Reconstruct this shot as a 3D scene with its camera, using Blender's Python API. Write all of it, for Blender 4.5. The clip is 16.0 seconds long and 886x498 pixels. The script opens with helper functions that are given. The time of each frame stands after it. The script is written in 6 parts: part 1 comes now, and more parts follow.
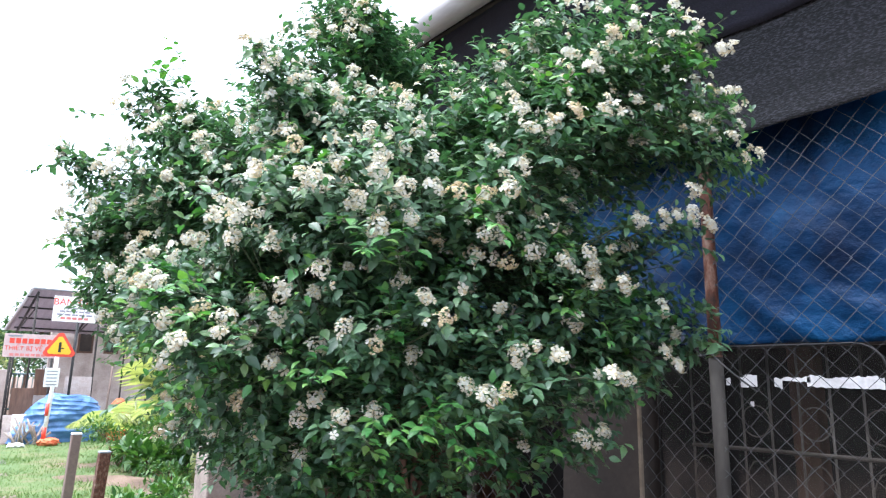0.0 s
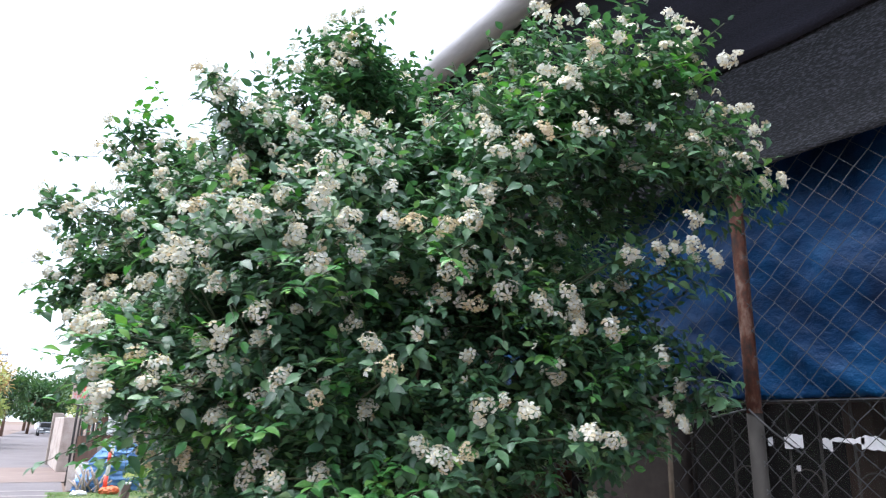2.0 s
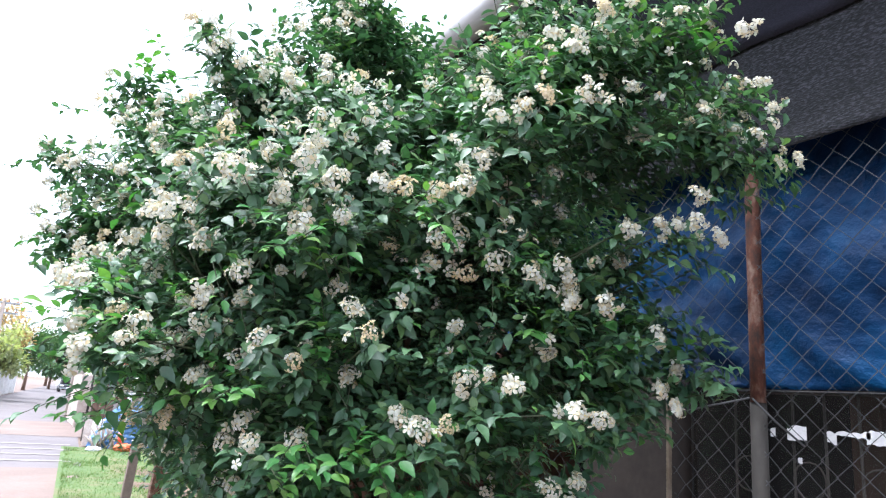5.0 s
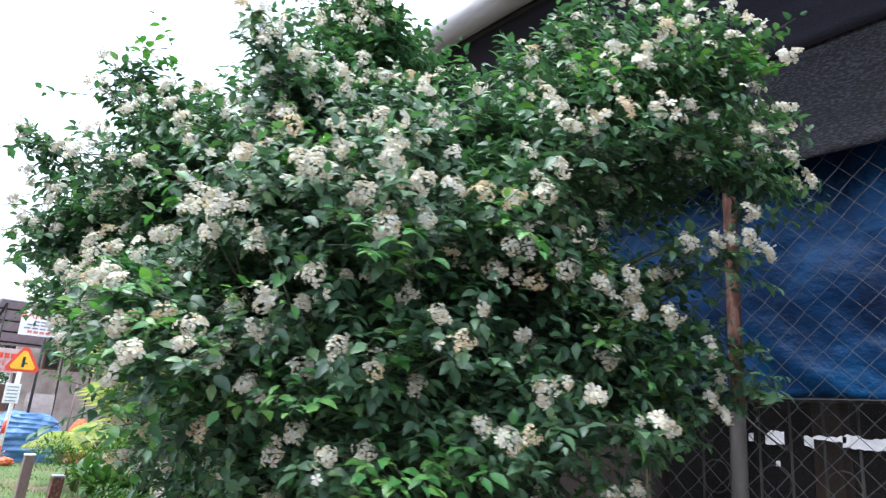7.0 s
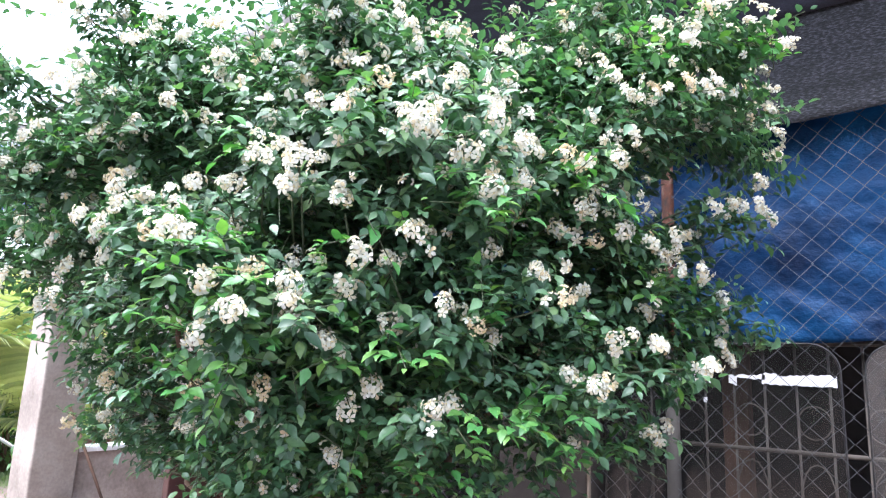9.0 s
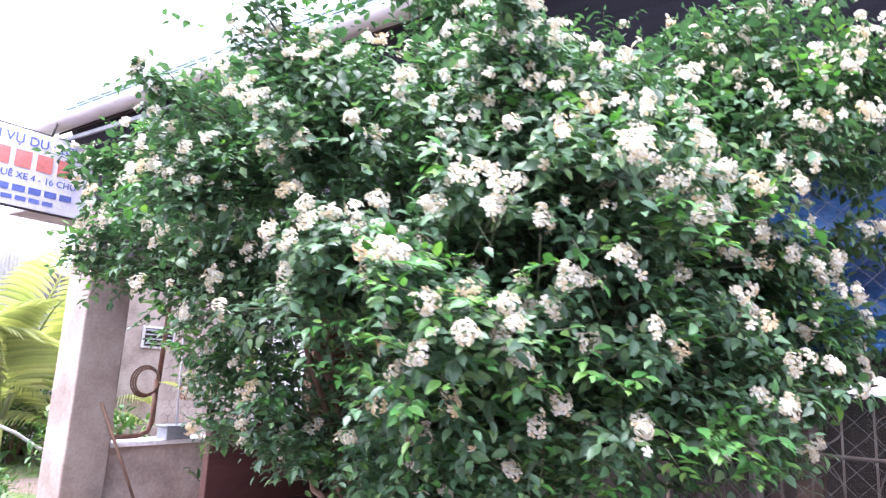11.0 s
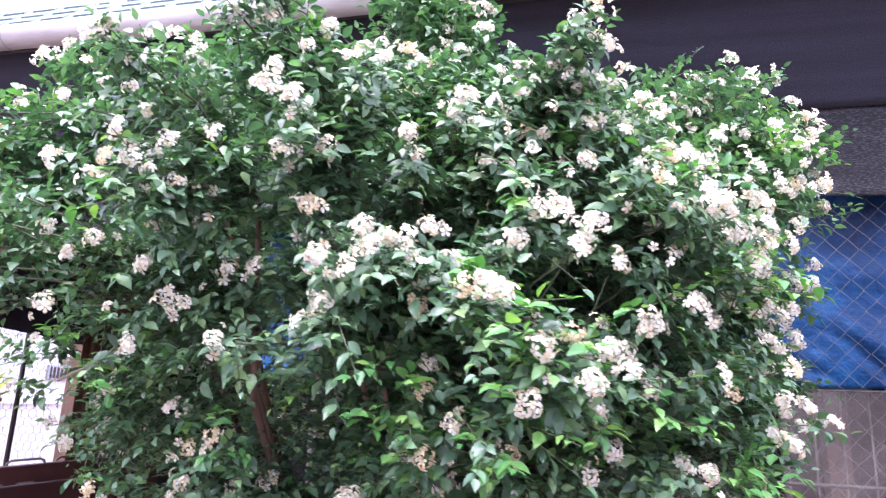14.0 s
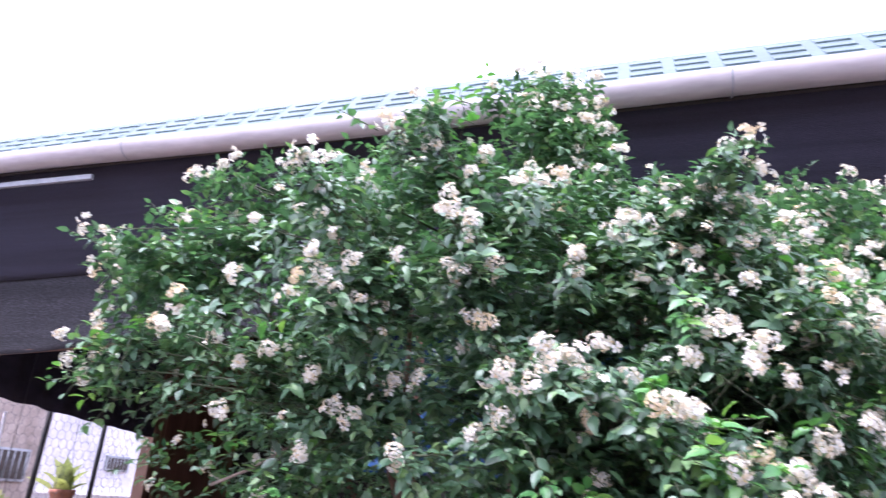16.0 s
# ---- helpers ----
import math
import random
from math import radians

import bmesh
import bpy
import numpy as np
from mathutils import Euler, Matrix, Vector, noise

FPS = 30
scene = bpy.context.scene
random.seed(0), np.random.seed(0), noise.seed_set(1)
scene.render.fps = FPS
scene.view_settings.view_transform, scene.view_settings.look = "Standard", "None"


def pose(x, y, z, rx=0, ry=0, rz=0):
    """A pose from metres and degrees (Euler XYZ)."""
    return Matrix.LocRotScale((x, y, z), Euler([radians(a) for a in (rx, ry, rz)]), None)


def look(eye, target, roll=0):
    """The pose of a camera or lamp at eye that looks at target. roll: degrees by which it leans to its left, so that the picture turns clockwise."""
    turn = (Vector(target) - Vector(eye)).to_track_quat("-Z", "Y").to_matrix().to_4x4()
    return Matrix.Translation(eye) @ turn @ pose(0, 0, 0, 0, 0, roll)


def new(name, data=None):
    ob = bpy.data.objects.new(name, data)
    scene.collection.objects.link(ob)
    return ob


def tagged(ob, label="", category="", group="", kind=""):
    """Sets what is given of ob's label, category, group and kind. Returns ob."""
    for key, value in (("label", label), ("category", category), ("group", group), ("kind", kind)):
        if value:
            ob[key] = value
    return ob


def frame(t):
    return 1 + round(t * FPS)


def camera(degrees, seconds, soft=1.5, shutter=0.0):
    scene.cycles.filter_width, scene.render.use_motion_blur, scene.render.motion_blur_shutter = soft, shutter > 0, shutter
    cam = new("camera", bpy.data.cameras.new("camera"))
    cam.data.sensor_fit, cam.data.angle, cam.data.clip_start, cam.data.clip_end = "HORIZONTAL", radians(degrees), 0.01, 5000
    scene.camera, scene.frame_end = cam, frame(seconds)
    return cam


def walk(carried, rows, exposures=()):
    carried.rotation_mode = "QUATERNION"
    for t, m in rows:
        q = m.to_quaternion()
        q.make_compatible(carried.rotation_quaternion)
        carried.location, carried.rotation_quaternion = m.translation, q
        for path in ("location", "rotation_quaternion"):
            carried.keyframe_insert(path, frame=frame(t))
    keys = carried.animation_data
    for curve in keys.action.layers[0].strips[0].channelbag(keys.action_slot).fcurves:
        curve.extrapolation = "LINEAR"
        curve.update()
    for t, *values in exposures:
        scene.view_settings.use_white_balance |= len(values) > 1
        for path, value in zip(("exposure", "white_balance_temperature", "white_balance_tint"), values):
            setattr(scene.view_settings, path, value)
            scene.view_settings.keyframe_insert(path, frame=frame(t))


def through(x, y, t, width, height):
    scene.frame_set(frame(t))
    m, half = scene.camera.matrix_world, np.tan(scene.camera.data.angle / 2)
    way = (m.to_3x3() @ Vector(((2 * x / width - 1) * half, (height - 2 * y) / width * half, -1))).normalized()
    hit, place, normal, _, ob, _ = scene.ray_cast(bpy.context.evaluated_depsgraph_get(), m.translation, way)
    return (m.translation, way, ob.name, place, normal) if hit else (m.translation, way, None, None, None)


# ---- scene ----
cam = camera(67.2, 16.0, soft=1.2, shutter=0.5)
METRES, EYE, TILT, LEAN, TURN = 2.3, 1.45, 0.0, 0.0, -38.4
ROWS = [
    (0.0, 0.0, 0.0, 0.0, -0.2, 11.35, -0.97),
    (0.5, 0.036, 0.0001, -0.0016, 1.39, 11.16, -0.14),
    (1.0, 0.0534, 0.0252, -0.0025, 4.05, 11.47, -0.48),
    (1.5, 0.0543, 0.0597, 0.005, 5.31, 14.18, -1.09),
    (2.0, 0.0812, 0.068, 0.0074, 5.12, 15.44, -1.62),
    (2.5, 0.0928, 0.0784, 0.0085, 4.08, 15.49, -2.41),
    (3.0, 0.1004, 0.0874, 0.0094, 4.3, 15.3, -2.47),
    (3.5, 0.107, 0.0807, 0.0101, 5.3, 15.59, -2.49),
    (4.0, 0.1056, 0.0882, 0.0058, 6.65, 14.42, -2.92),
    (4.5, 0.1054, 0.0907, 0.0054, 7.18, 13.69, -4.25),
    (7.0, -0.0245, 0.095, -0.0014, -2.41, 14.62, -3.98),
    (7.5, -0.0866, 0.1017, -0.0066, -4.83, 16.65, -3.89),
    (8.0, -0.1448, 0.1038, -0.0085, -11.36, 14.73, -3.01),
    (10.5, -0.2821, 0.1304, -0.0024, -16.56, 9.16, -2.53),
    (11.0, -0.3508, 0.1402, 0.0025, -17.06, 10.61, -2.87),
    (11.5, -0.3927, 0.1536, -0.0012, -23.35, 10.36, -2.52),
    (12.0, -0.4028, 0.1738, -0.0009, -27.01, 9.88, -2.74),
    (12.5, -0.4519, 0.21, 0.004, -30.32, 10.86, -2.26),
    (13.0, -0.4954, 0.2297, 0.0062, -35.39, 11.24, -2.07),
    (13.5, -0.4962, 0.2489, -0.0013, -36.39, 12.84, -2.4),
    (14.0, -0.5342, 0.2823, 0.0112, -38.46, 13.31, -2.13),
    (14.5, -0.5697, 0.3031, 0.0132, -39.84, 14.9, -1.02),
    (15.0, -0.6023, 0.3061, 0.0176, -39.25, 17.78, -1.41),
    (15.5, -0.6135, 0.3049, 0.0186, -38.67, 19.39, -1.72),
    (16.0, -0.6301, 0.3152, 0.0183, -35.11, 20.86, -3.34),
]
walk(cam, [(t, pose(0, 0, EYE, TILT, LEAN, TURN) @ pose(METRES * x, METRES * y, METRES * z, 90 + pitch, roll, yaw)) for t, x, y, z, yaw, pitch, roll in ROWS],
     exposures=[(0.0, 1.33, 5800, 12), (0.6, 1.12, 5800, 12), (1.2, 1.08, 5800, 12), (2.0, 0.92, 5800, 12), (3.0, 1.22, 5800, 12), (4.7, 1.35, 5800, 12), (6.8, 0.95, 5750, 12), (7.2, 1.1, 5750, 12), (7.6, 1.4, 5700, 12), (8.2, 1.65, 5700, 12), (10.3, 2.0, 5850, 26), (11.0, 1.97, 5850, 28), (12.0, 1.75, 5850, 31), (12.5, 1.8, 5850, 33), (13.5, 1.98, 5800, 36), (14.5, 2.1, 5750, 38), (15.0, 2.0, 5700, 38), (15.5, 1.75, 5700, 37), (16.0, 1.6, 5650, 36)])

# ---- world and sun: a bright, hazy overcast sky ----
world = bpy.data.worlds.new("overcast_sky")
scene.world = world
world.use_nodes = True
wn, wl = world.node_tree.nodes, world.node_tree.links
sky = wn.new("ShaderNodeTexSky")
sky.sky_type = "NISHITA"
sky.sun_disc = False
sky.sun_elevation, sky.sun_rotation = radians(67), radians(-68)
sky.dust_density, sky.air_density = 6.0, 1.0
bg_sky = wn["Background"]
bg_sky.inputs["Strength"].default_value = 0.06
cloud = wn.new("ShaderNodeBackground")
cloud.inputs["Color"].default_value = (0.92, 0.97, 1.0, 1)
cloud.inputs["Strength"].default_value = 1.0
both = wn.new("ShaderNodeAddShader")
wl.new(sky.outputs[0], bg_sky.inputs["Color"])
wl.new(bg_sky.outputs[0], both.inputs[0])
wl.new(cloud.outputs[0], both.inputs[1])
wl.new(both.outputs[0], wn["World Output"].inputs["Surface"])
sun = new("sun", bpy.data.lights.new("sun", "SUN"))
sun.data.energy, sun.data.angle, sun.data.color = 3.4, radians(45), (1.0, 0.97, 0.92)
sun.matrix_world = look((-2.0, 2.4, 8), (0.6, 1.4, 1.5))

# ---- materials ----
def mat(name, rough=0.6, metal=0.0):
    m = bpy.data.materials.new(name)
    m.use_nodes = True
    b = m.node_tree.nodes["Principled BSDF"]
    b.inputs["Roughness"].default_value, b.inputs["Metallic"].default_value = rough, metal
    return m, m.node_tree.nodes, m.node_tree.links, b


def ramp(nodes, links, fac, stops):
    r = nodes.new("ShaderNodeValToRGB")
    while len(r.color_ramp.elements) < len(stops):
        r.color_ramp.elements.new(0.5)
    for e, (at, c) in zip(r.color_ramp.elements, stops):
        e.position, e.color = at, (*c, 1)
    links.new(fac, r.inputs["Fac"])
    return r.outputs["Color"]


def mixed(nodes, links, fac, a, b, mode="MIX"):
    n = nodes.new("ShaderNodeMix")
    n.data_type, n.blend_type = "RGBA", mode
    for slot, v in ((n.inputs["Factor"], fac), (n.inputs["A"], a), (n.inputs["B"], b)):
        if isinstance(v, (int, float)):
            slot.default_value = v
        elif isinstance(v, tuple):
            slot.default_value = (*v, 1)
        else:
            links.new(v, slot)
    return n.outputs["Result"]


def noise_of(nodes, links, scale, detail=4.0, stretch=(1, 1, 1), rough=0.6):
    tc, mp, nz = nodes.new("ShaderNodeTexCoord"), nodes.new("ShaderNodeMapping"), nodes.new("ShaderNodeTexNoise")
    mp.inputs["Scale"].default_value = stretch
    nz.inputs["Scale"].default_value, nz.inputs["Detail"].default_value, nz.inputs["Roughness"].default_value = scale, detail, rough
    links.new(tc.outputs["Object"], mp.inputs["Vector"])
    links.new(mp.outputs[0], nz.inputs["Vector"])
    return nz.outputs["Fac"]


def bump(nodes, links, b, height, strength=0.3, distance=0.01):
    n = nodes.new("ShaderNodeBump")
    n.inputs["Strength"].default_value, n.inputs["Distance"].default_value = strength, distance
    links.new(height, n.inputs["Height"])
    links.new(n.outputs[0], b.inputs["Normal"])


def worn(name, base, dark, light, scale=6.0, fine=60.0, rough=0.7, metal=0.0, relief=0.3, depth=0.004, stretch=(1, 1, 1)):
    """A surface whose colour wanders between three tones at two scales, with a fine relief."""
    m, n, l, b = mat(name, rough, metal)
    big, small = noise_of(n, l, scale, 5, stretch), noise_of(n, l, fine, 3, stretch)
    c = ramp(n, l, big, [(0.3, dark), (0.5, base), (0.72, light)])
    c2 = ramp(n, l, small, [(0.3, (0.84, 0.84, 0.84)), (0.7, (1.1, 1.1, 1.1))])
    l.new(mixed(n, l, 1.0, c, c2, "MULTIPLY"), b.inputs["Base Color"])
    bump(n, l, b, small, relief, depth)
    return m


def leaf_material(name, stops, rough=0.38, through=0.25, glow=(1.2, 1.4, 0.5)):
    m, n, l, b = mat(name, rough)
    geo, info = n.new("ShaderNodeNewGeometry"), n.new("ShaderNodeObjectInfo")
    add = n.new("ShaderNodeMath")
    add.operation = "ADD"
    frac = n.new("ShaderNodeMath")
    frac.operation = "FRACT"
    l.new(geo.outputs["Random Per Island"], add.inputs[0])
    l.new(info.outputs["Random"], add.inputs[1])
    l.new(add.outputs[0], frac.inputs[0])
    c = ramp(n, l, frac.outputs[0], stops)
    mottle = ramp(n, l, noise_of(n, l, 90, 3), [(0.3, (0.78, 0.8, 0.78)), (0.7, (1.15, 1.12, 1.1))])
    col = mixed(n, l, 1.0, c, mottle, "MULTIPLY")
    l.new(col, b.inputs["Base Color"])
    b.inputs["Specular IOR Level"].default_value = 0.55
    bump(n, l, b, noise_of(n, l, 220, 2), 0.15, 0.001)
    tr = n.new("ShaderNodeBsdfTranslucent")
    l.new(mixed(n, l, 1.0, col, glow, "MULTIPLY"), tr.inputs["Color"])
    ms = n.new("ShaderNodeMixShader")
    ms.inputs[0].default_value = through
    l.new(b.outputs[0], ms.inputs[1])
    l.new(tr.outputs[0], ms.inputs[2])
    l.new(ms.outputs[0], n["Material Output"].inputs["Surface"])
    return m


M_LEAF = leaf_material("glossy_dark_leaf", [(0.0, (0.038, 0.086, 0.050)), (0.45, (0.063, 0.138, 0.072)), (0.8, (0.098, 0.194, 0.092)), (1.0, (0.14, 0.235, 0.085))], 0.43, 0.25, (1.0, 1.4, 0.7))
M_YOUNG = leaf_material("young_leaf", [(0.0, (0.050, 0.175, 0.050)), (0.6, (0.080, 0.23, 0.060)), (1.0, (0.16, 0.31, 0.075))], 0.42, 0.28)
M_PETAL = leaf_material("white_petal", [(0.0, (0.61, 0.62, 0.575)), (0.5, (0.605, 0.59, 0.50)), (0.86, (0.59, 0.54, 0.40)), (1.0, (0.54, 0.43, 0.26))], 0.6, 0.35, (1.0, 1.0, 1.0))
M_FADED = leaf_material("faded_petal", [(0.0, (0.60, 0.52, 0.38)), (0.5, (0.58, 0.47, 0.27)), (1.0, (0.62, 0.57, 0.47))], 0.7, 0.3, (1.0, 0.95, 0.9))
M_STAMEN = worn("stamen_yellow", (0.68, 0.56, 0.24), (0.6, 0.46, 0.16), (0.74, 0.64, 0.34))
M_BARK = worn("reddish_bark", (0.16, 0.095, 0.065), (0.085, 0.05, 0.036), (0.26, 0.18, 0.13), 9, 70, 0.85, relief=0.7, depth=0.006, stretch=(1, 1, 0.25))
M_TWIG = worn("twig_green_brown", (0.045, 0.06, 0.025), (0.03, 0.035, 0.018), (0.07, 0.085, 0.035), 20, 90, 0.7)
M_RUST = worn("rusty_pipe", (0.088, 0.028, 0.014), (0.018, 0.012, 0.011), (0.21, 0.15, 0.12), 38, 110, 0.85, 0.1, 0.8, 0.003, (1, 1, 0.5))
M_PIPE = worn("galvanised_pipe", (0.036, 0.032, 0.029), (0.020, 0.017, 0.015), (0.062, 0.055, 0.048), 9, 60, 0.85, 0.0, 0.2, 0.002, (1, 1, 0.4))
M_WIRE = worn("galvanised_wire", (0.060, 0.062, 0.067), (0.034, 0.034, 0.036), (0.098, 0.102, 0.109), 5, 80, 0.55, 0.25)
M_RUSTPALE = worn("dry_pale_rust", (0.17, 0.085, 0.060), (0.085, 0.042, 0.032), (0.27, 0.18, 0.14), 14, 80, 0.85, 0.05, 0.5, 0.002, (1, 1, 0.5))
M_GUTTER = worn("grey_plastic_gutter", (0.40, 0.38, 0.385), (0.31, 0.29, 0.29), (0.47, 0.45, 0.46), 3, 30, 0.4, 0, 0.05, 0.002, (1, 0.2, 1))
M_TILE = worn("teal_tile_sheet", (0.046, 0.085, 0.088), (0.036, 0.070, 0.074), (0.058, 0.10, 0.10), 3, 40, 0.65, 0.0, 0.1, 0.002)
M_CONC = worn("grey_concrete", (0.28, 0.235, 0.205), (0.18, 0.145, 0.125), (0.35, 0.31, 0.275), 3, 45, 0.9, 0, 0.25, 0.003)
M_PLASTER = worn("stained_plaster", (0.40, 0.335, 0.30), (0.26, 0.215, 0.19), (0.49, 0.43, 0.40), 2.5, 40, 0.9, 0, 0.3, 0.003)
M_WHITE = worn("white_paint", (0.79, 0.79, 0.80), (0.66, 0.65, 0.64), (0.83, 0.83, 0.83), 2, 30, 0.8, 0, 0.2, 0.003)
M_LIMEWASH = worn("limewashed_wall", (0.52, 0.52, 0.55), (0.42, 0.42, 0.44), (0.58, 0.58, 0.6), 1.5, 25, 0.9, 0, 0.25, 0.004)
M_WOOD = worn("brown_timber", (0.11, 0.055, 0.034), (0.065, 0.033, 0.02), (0.17, 0.095, 0.06), 8, 50, 0.7, 0, 0.4, 0.003, (1, 1, 0.12))
M_REDWOOD = worn("dark_red_wood", (0.056, 0.022, 0.018), (0.032, 0.013, 0.011), (0.085, 0.036, 0.029), 5, 50, 0.45, 0, 0.15, 0.002, (0.2, 1, 1))
M_BLACK = worn("black_iron", (0.022, 0.022, 0.024), (0.012, 0.012, 0.012), (0.05, 0.045, 0.04), 8, 60, 0.5, 0.3)
# near-black base colour, so the interior's shade is in the paint
M_DARK = worn("shade_dark_interior", (0.012, 0.011, 0.012), (0.007, 0.006, 0.007), (0.02, 0.018, 0.018), 1.5, 20, 0.9)
M_FLOOR = worn("red_brown_floor", (0.30, 0.19, 0.145), (0.22, 0.135, 0.10), (0.38, 0.26, 0.20), 2, 30, 0.7)
# mottled dark brown; deep shade is put into the base colour
M_PIER = worn("shade_dark_brown", (0.034, 0.027, 0.023), (0.02, 0.016, 0.015), (0.056, 0.045, 0.038), 3, 40, 0.9, 0, 0.4, 0.004)
M_PIERPALE = worn("weathered_wall", (0.23, 0.17, 0.14), (0.15, 0.12, 0.10), (0.3, 0.24, 0.2), 1.5, 30, 0.9)
M_GRILLE = worn("pale_iron_grille", (0.15, 0.128, 0.11), (0.09, 0.075, 0.062), (0.21, 0.185, 0.165), 6, 60, 0.6, 0.1)
M_PAPER = worn("torn_white_paper", (0.55, 0.55, 0.57), (0.46, 0.46, 0.47), (0.62, 0.62, 0.63), 12, 70, 0.8)
M_TERRA = worn("terracotta", (0.36, 0.15, 0.09), (0.25, 0.1, 0.06), (0.45, 0.22, 0.15), 10, 60, 0.8)
M_RED = worn("red_plastic", (0.32, 0.035, 0.025), (0.25, 0.025, 0.02), (0.4, 0.07, 0.05), 6, 60, 0.5)
M_GREYBOX = worn("grey_plastic", (0.24, 0.26, 0.28), (0.18, 0.2, 0.22), (0.3, 0.32, 0.34), 6, 60, 0.5)
M_ASPHALT = worn("asphalt", (0.125, 0.108, 0.112), (0.10, 0.086, 0.09), (0.15, 0.13, 0.132), 0.6, 45, 0.85, 0, 0.5, 0.006)
M_PALE = worn("pale_concrete_road", (0.165, 0.118, 0.10), (0.135, 0.095, 0.082), (0.20, 0.15, 0.13), 0.7, 30, 0.9, 0, 0.3, 0.004)
M_MARK = worn("faded_road_paint", (0.24, 0.215, 0.205), (0.15, 0.135, 0.13), (0.32, 0.29, 0.28), 3, 40, 0.9, 0, 0.3, 0.003)
M_SOIL = worn("brown_soil", (0.15, 0.10, 0.072), (0.095, 0.064, 0.046), (0.22, 0.155, 0.115), 1.2, 25, 0.95, 0, 0.8, 0.02)
M_TURF = worn("short_turf", (0.085, 0.13, 0.036), (0.06, 0.105, 0.03), (0.17, 0.125, 0.075), 1.1, 24, 0.95, 0, 0.8, 0.02)
M_GRASS = leaf_material("grass_blade", [(0.0, (0.065, 0.135, 0.035)), (0.6, (0.10, 0.17, 0.045)), (1.0, (0.19, 0.21, 0.09))], 0.6, 0.3)
M_PALM = leaf_material("yellow_green_palm", [(0.0, (0.25, 0.28, 0.18)), (0.5, (0.37, 0.39, 0.25)), (1.0, (0.54, 0.53, 0.34))], 0.5, 0.45)
M_TREE = leaf_material("tree_leaf", [(0.0, (0.035, 0.085, 0.045)), (0.6, (0.06, 0.125, 0.06)), (1.0, (0.11, 0.18, 0.08))], 0.6, 0.25)
M_ORANGE = leaf_material("orange_tree_leaf", [(0.0, (0.46, 0.29, 0.18)), (0.5, (0.54, 0.36, 0.23)), (1.0, (0.42, 0.40, 0.20))], 0.6, 0.25)
M_PLANT = leaf_material("garden_leaf", [(0.0, (0.03, 0.09, 0.025)), (0.6, (0.06, 0.15, 0.04)), (1.0, (0.14, 0.23, 0.06))], 0.5, 0.25)
M_ROOFGREY = worn("purple_grey_sheet", (0.24, 0.21, 0.25), (0.18, 0.16, 0.19), (0.30, 0.27, 0.30), 2, 40, 0.6)
M_SHEET = leaf_material("translucent_lilac_sheet", [(0.0, (0.36, 0.335, 0.36)), (1.0, (0.40, 0.37, 0.40))], 0.5, 0.5, (1.0, 0.97, 1.0))
M_YELLOW = worn("sign_yellow", (0.85, 0.48, 0.02), (0.8, 0.42, 0.02), (0.88, 0.52, 0.05), 4, 40, 0.45)
M_SIGNRED = worn("sign_red", (0.68, 0.06, 0.03), (0.6, 0.05, 0.03), (0.72, 0.1, 0.06), 4, 40, 0.45)
M_SIGNPINK = worn("faded_red_print", (0.62, 0.20, 0.18), (0.55, 0.16, 0.14), (0.68, 0.3, 0.27), 4, 40, 0.6)
M_SIGNBLUE = worn("blue_print", (0.10, 0.14, 0.42), (0.08, 0.11, 0.34), (0.14, 0.2, 0.5), 4, 40, 0.6)
M_PRINTGREY = worn("faded_grey_print", (0.26, 0.24, 0.30), (0.2, 0.18, 0.24), (0.34, 0.31, 0.37), 4, 40, 0.6)
M_BOARDPINK = worn("faded_pink_board", (0.56, 0.42, 0.40), (0.48, 0.35, 0.33), (0.62, 0.49, 0.46), 3, 40, 0.6)
M_SIGNLILAC = worn("lilac_white_banner", (0.66, 0.66, 0.76), (0.58, 0.58, 0.70), (0.72, 0.72, 0.8), 3, 40, 0.6)
M_FENCE = worn("pale_sheet_metal", (0.58, 0.57, 0.57), (0.46, 0.44, 0.43), (0.66, 0.65, 0.65), 2, 30, 0.6, 0, 0.1, 0.002)
M_CAR = worn("dark_car_paint", (0.05, 0.055, 0.065), (0.04, 0.04, 0.05), (0.07, 0.075, 0.085), 3, 40, 0.25)


def net_material(name, base, cell, low=0.3, high=2.8):
    """Knitted shade cloth: rows of small loops, in bands, with a rough relief."""
    m, n, l, b = mat(name, 0.9)
    rows = noise_of(n, l, 1.0 / cell, 2, (1, 0.35, 1.0), 0.5)
    bands = noise_of(n, l, 14, 3, (1, 0.03, 1))
    loops = ramp(n, l, rows, [(0.38, tuple(low * v for v in base)), (0.52, base), (0.66, tuple(high * v for v in base))])
    tone = ramp(n, l, bands, [(0.3, (0.62, 0.62, 0.64)), (0.7, (1.3, 1.28, 1.3))])
    l.new(mixed(n, l, 1.0, loops, tone, "MULTIPLY"), b.inputs["Base Color"])
    bump(n, l, b, rows, 0.7, 0.004)
    return m


M_NET = net_material("knitted_shade_net", (0.013, 0.013, 0.016), 0.0045)
M_NETFINE = net_material("fine_dark_cloth", (0.018, 0.018, 0.032), 0.0025, 0.8, 1.25)


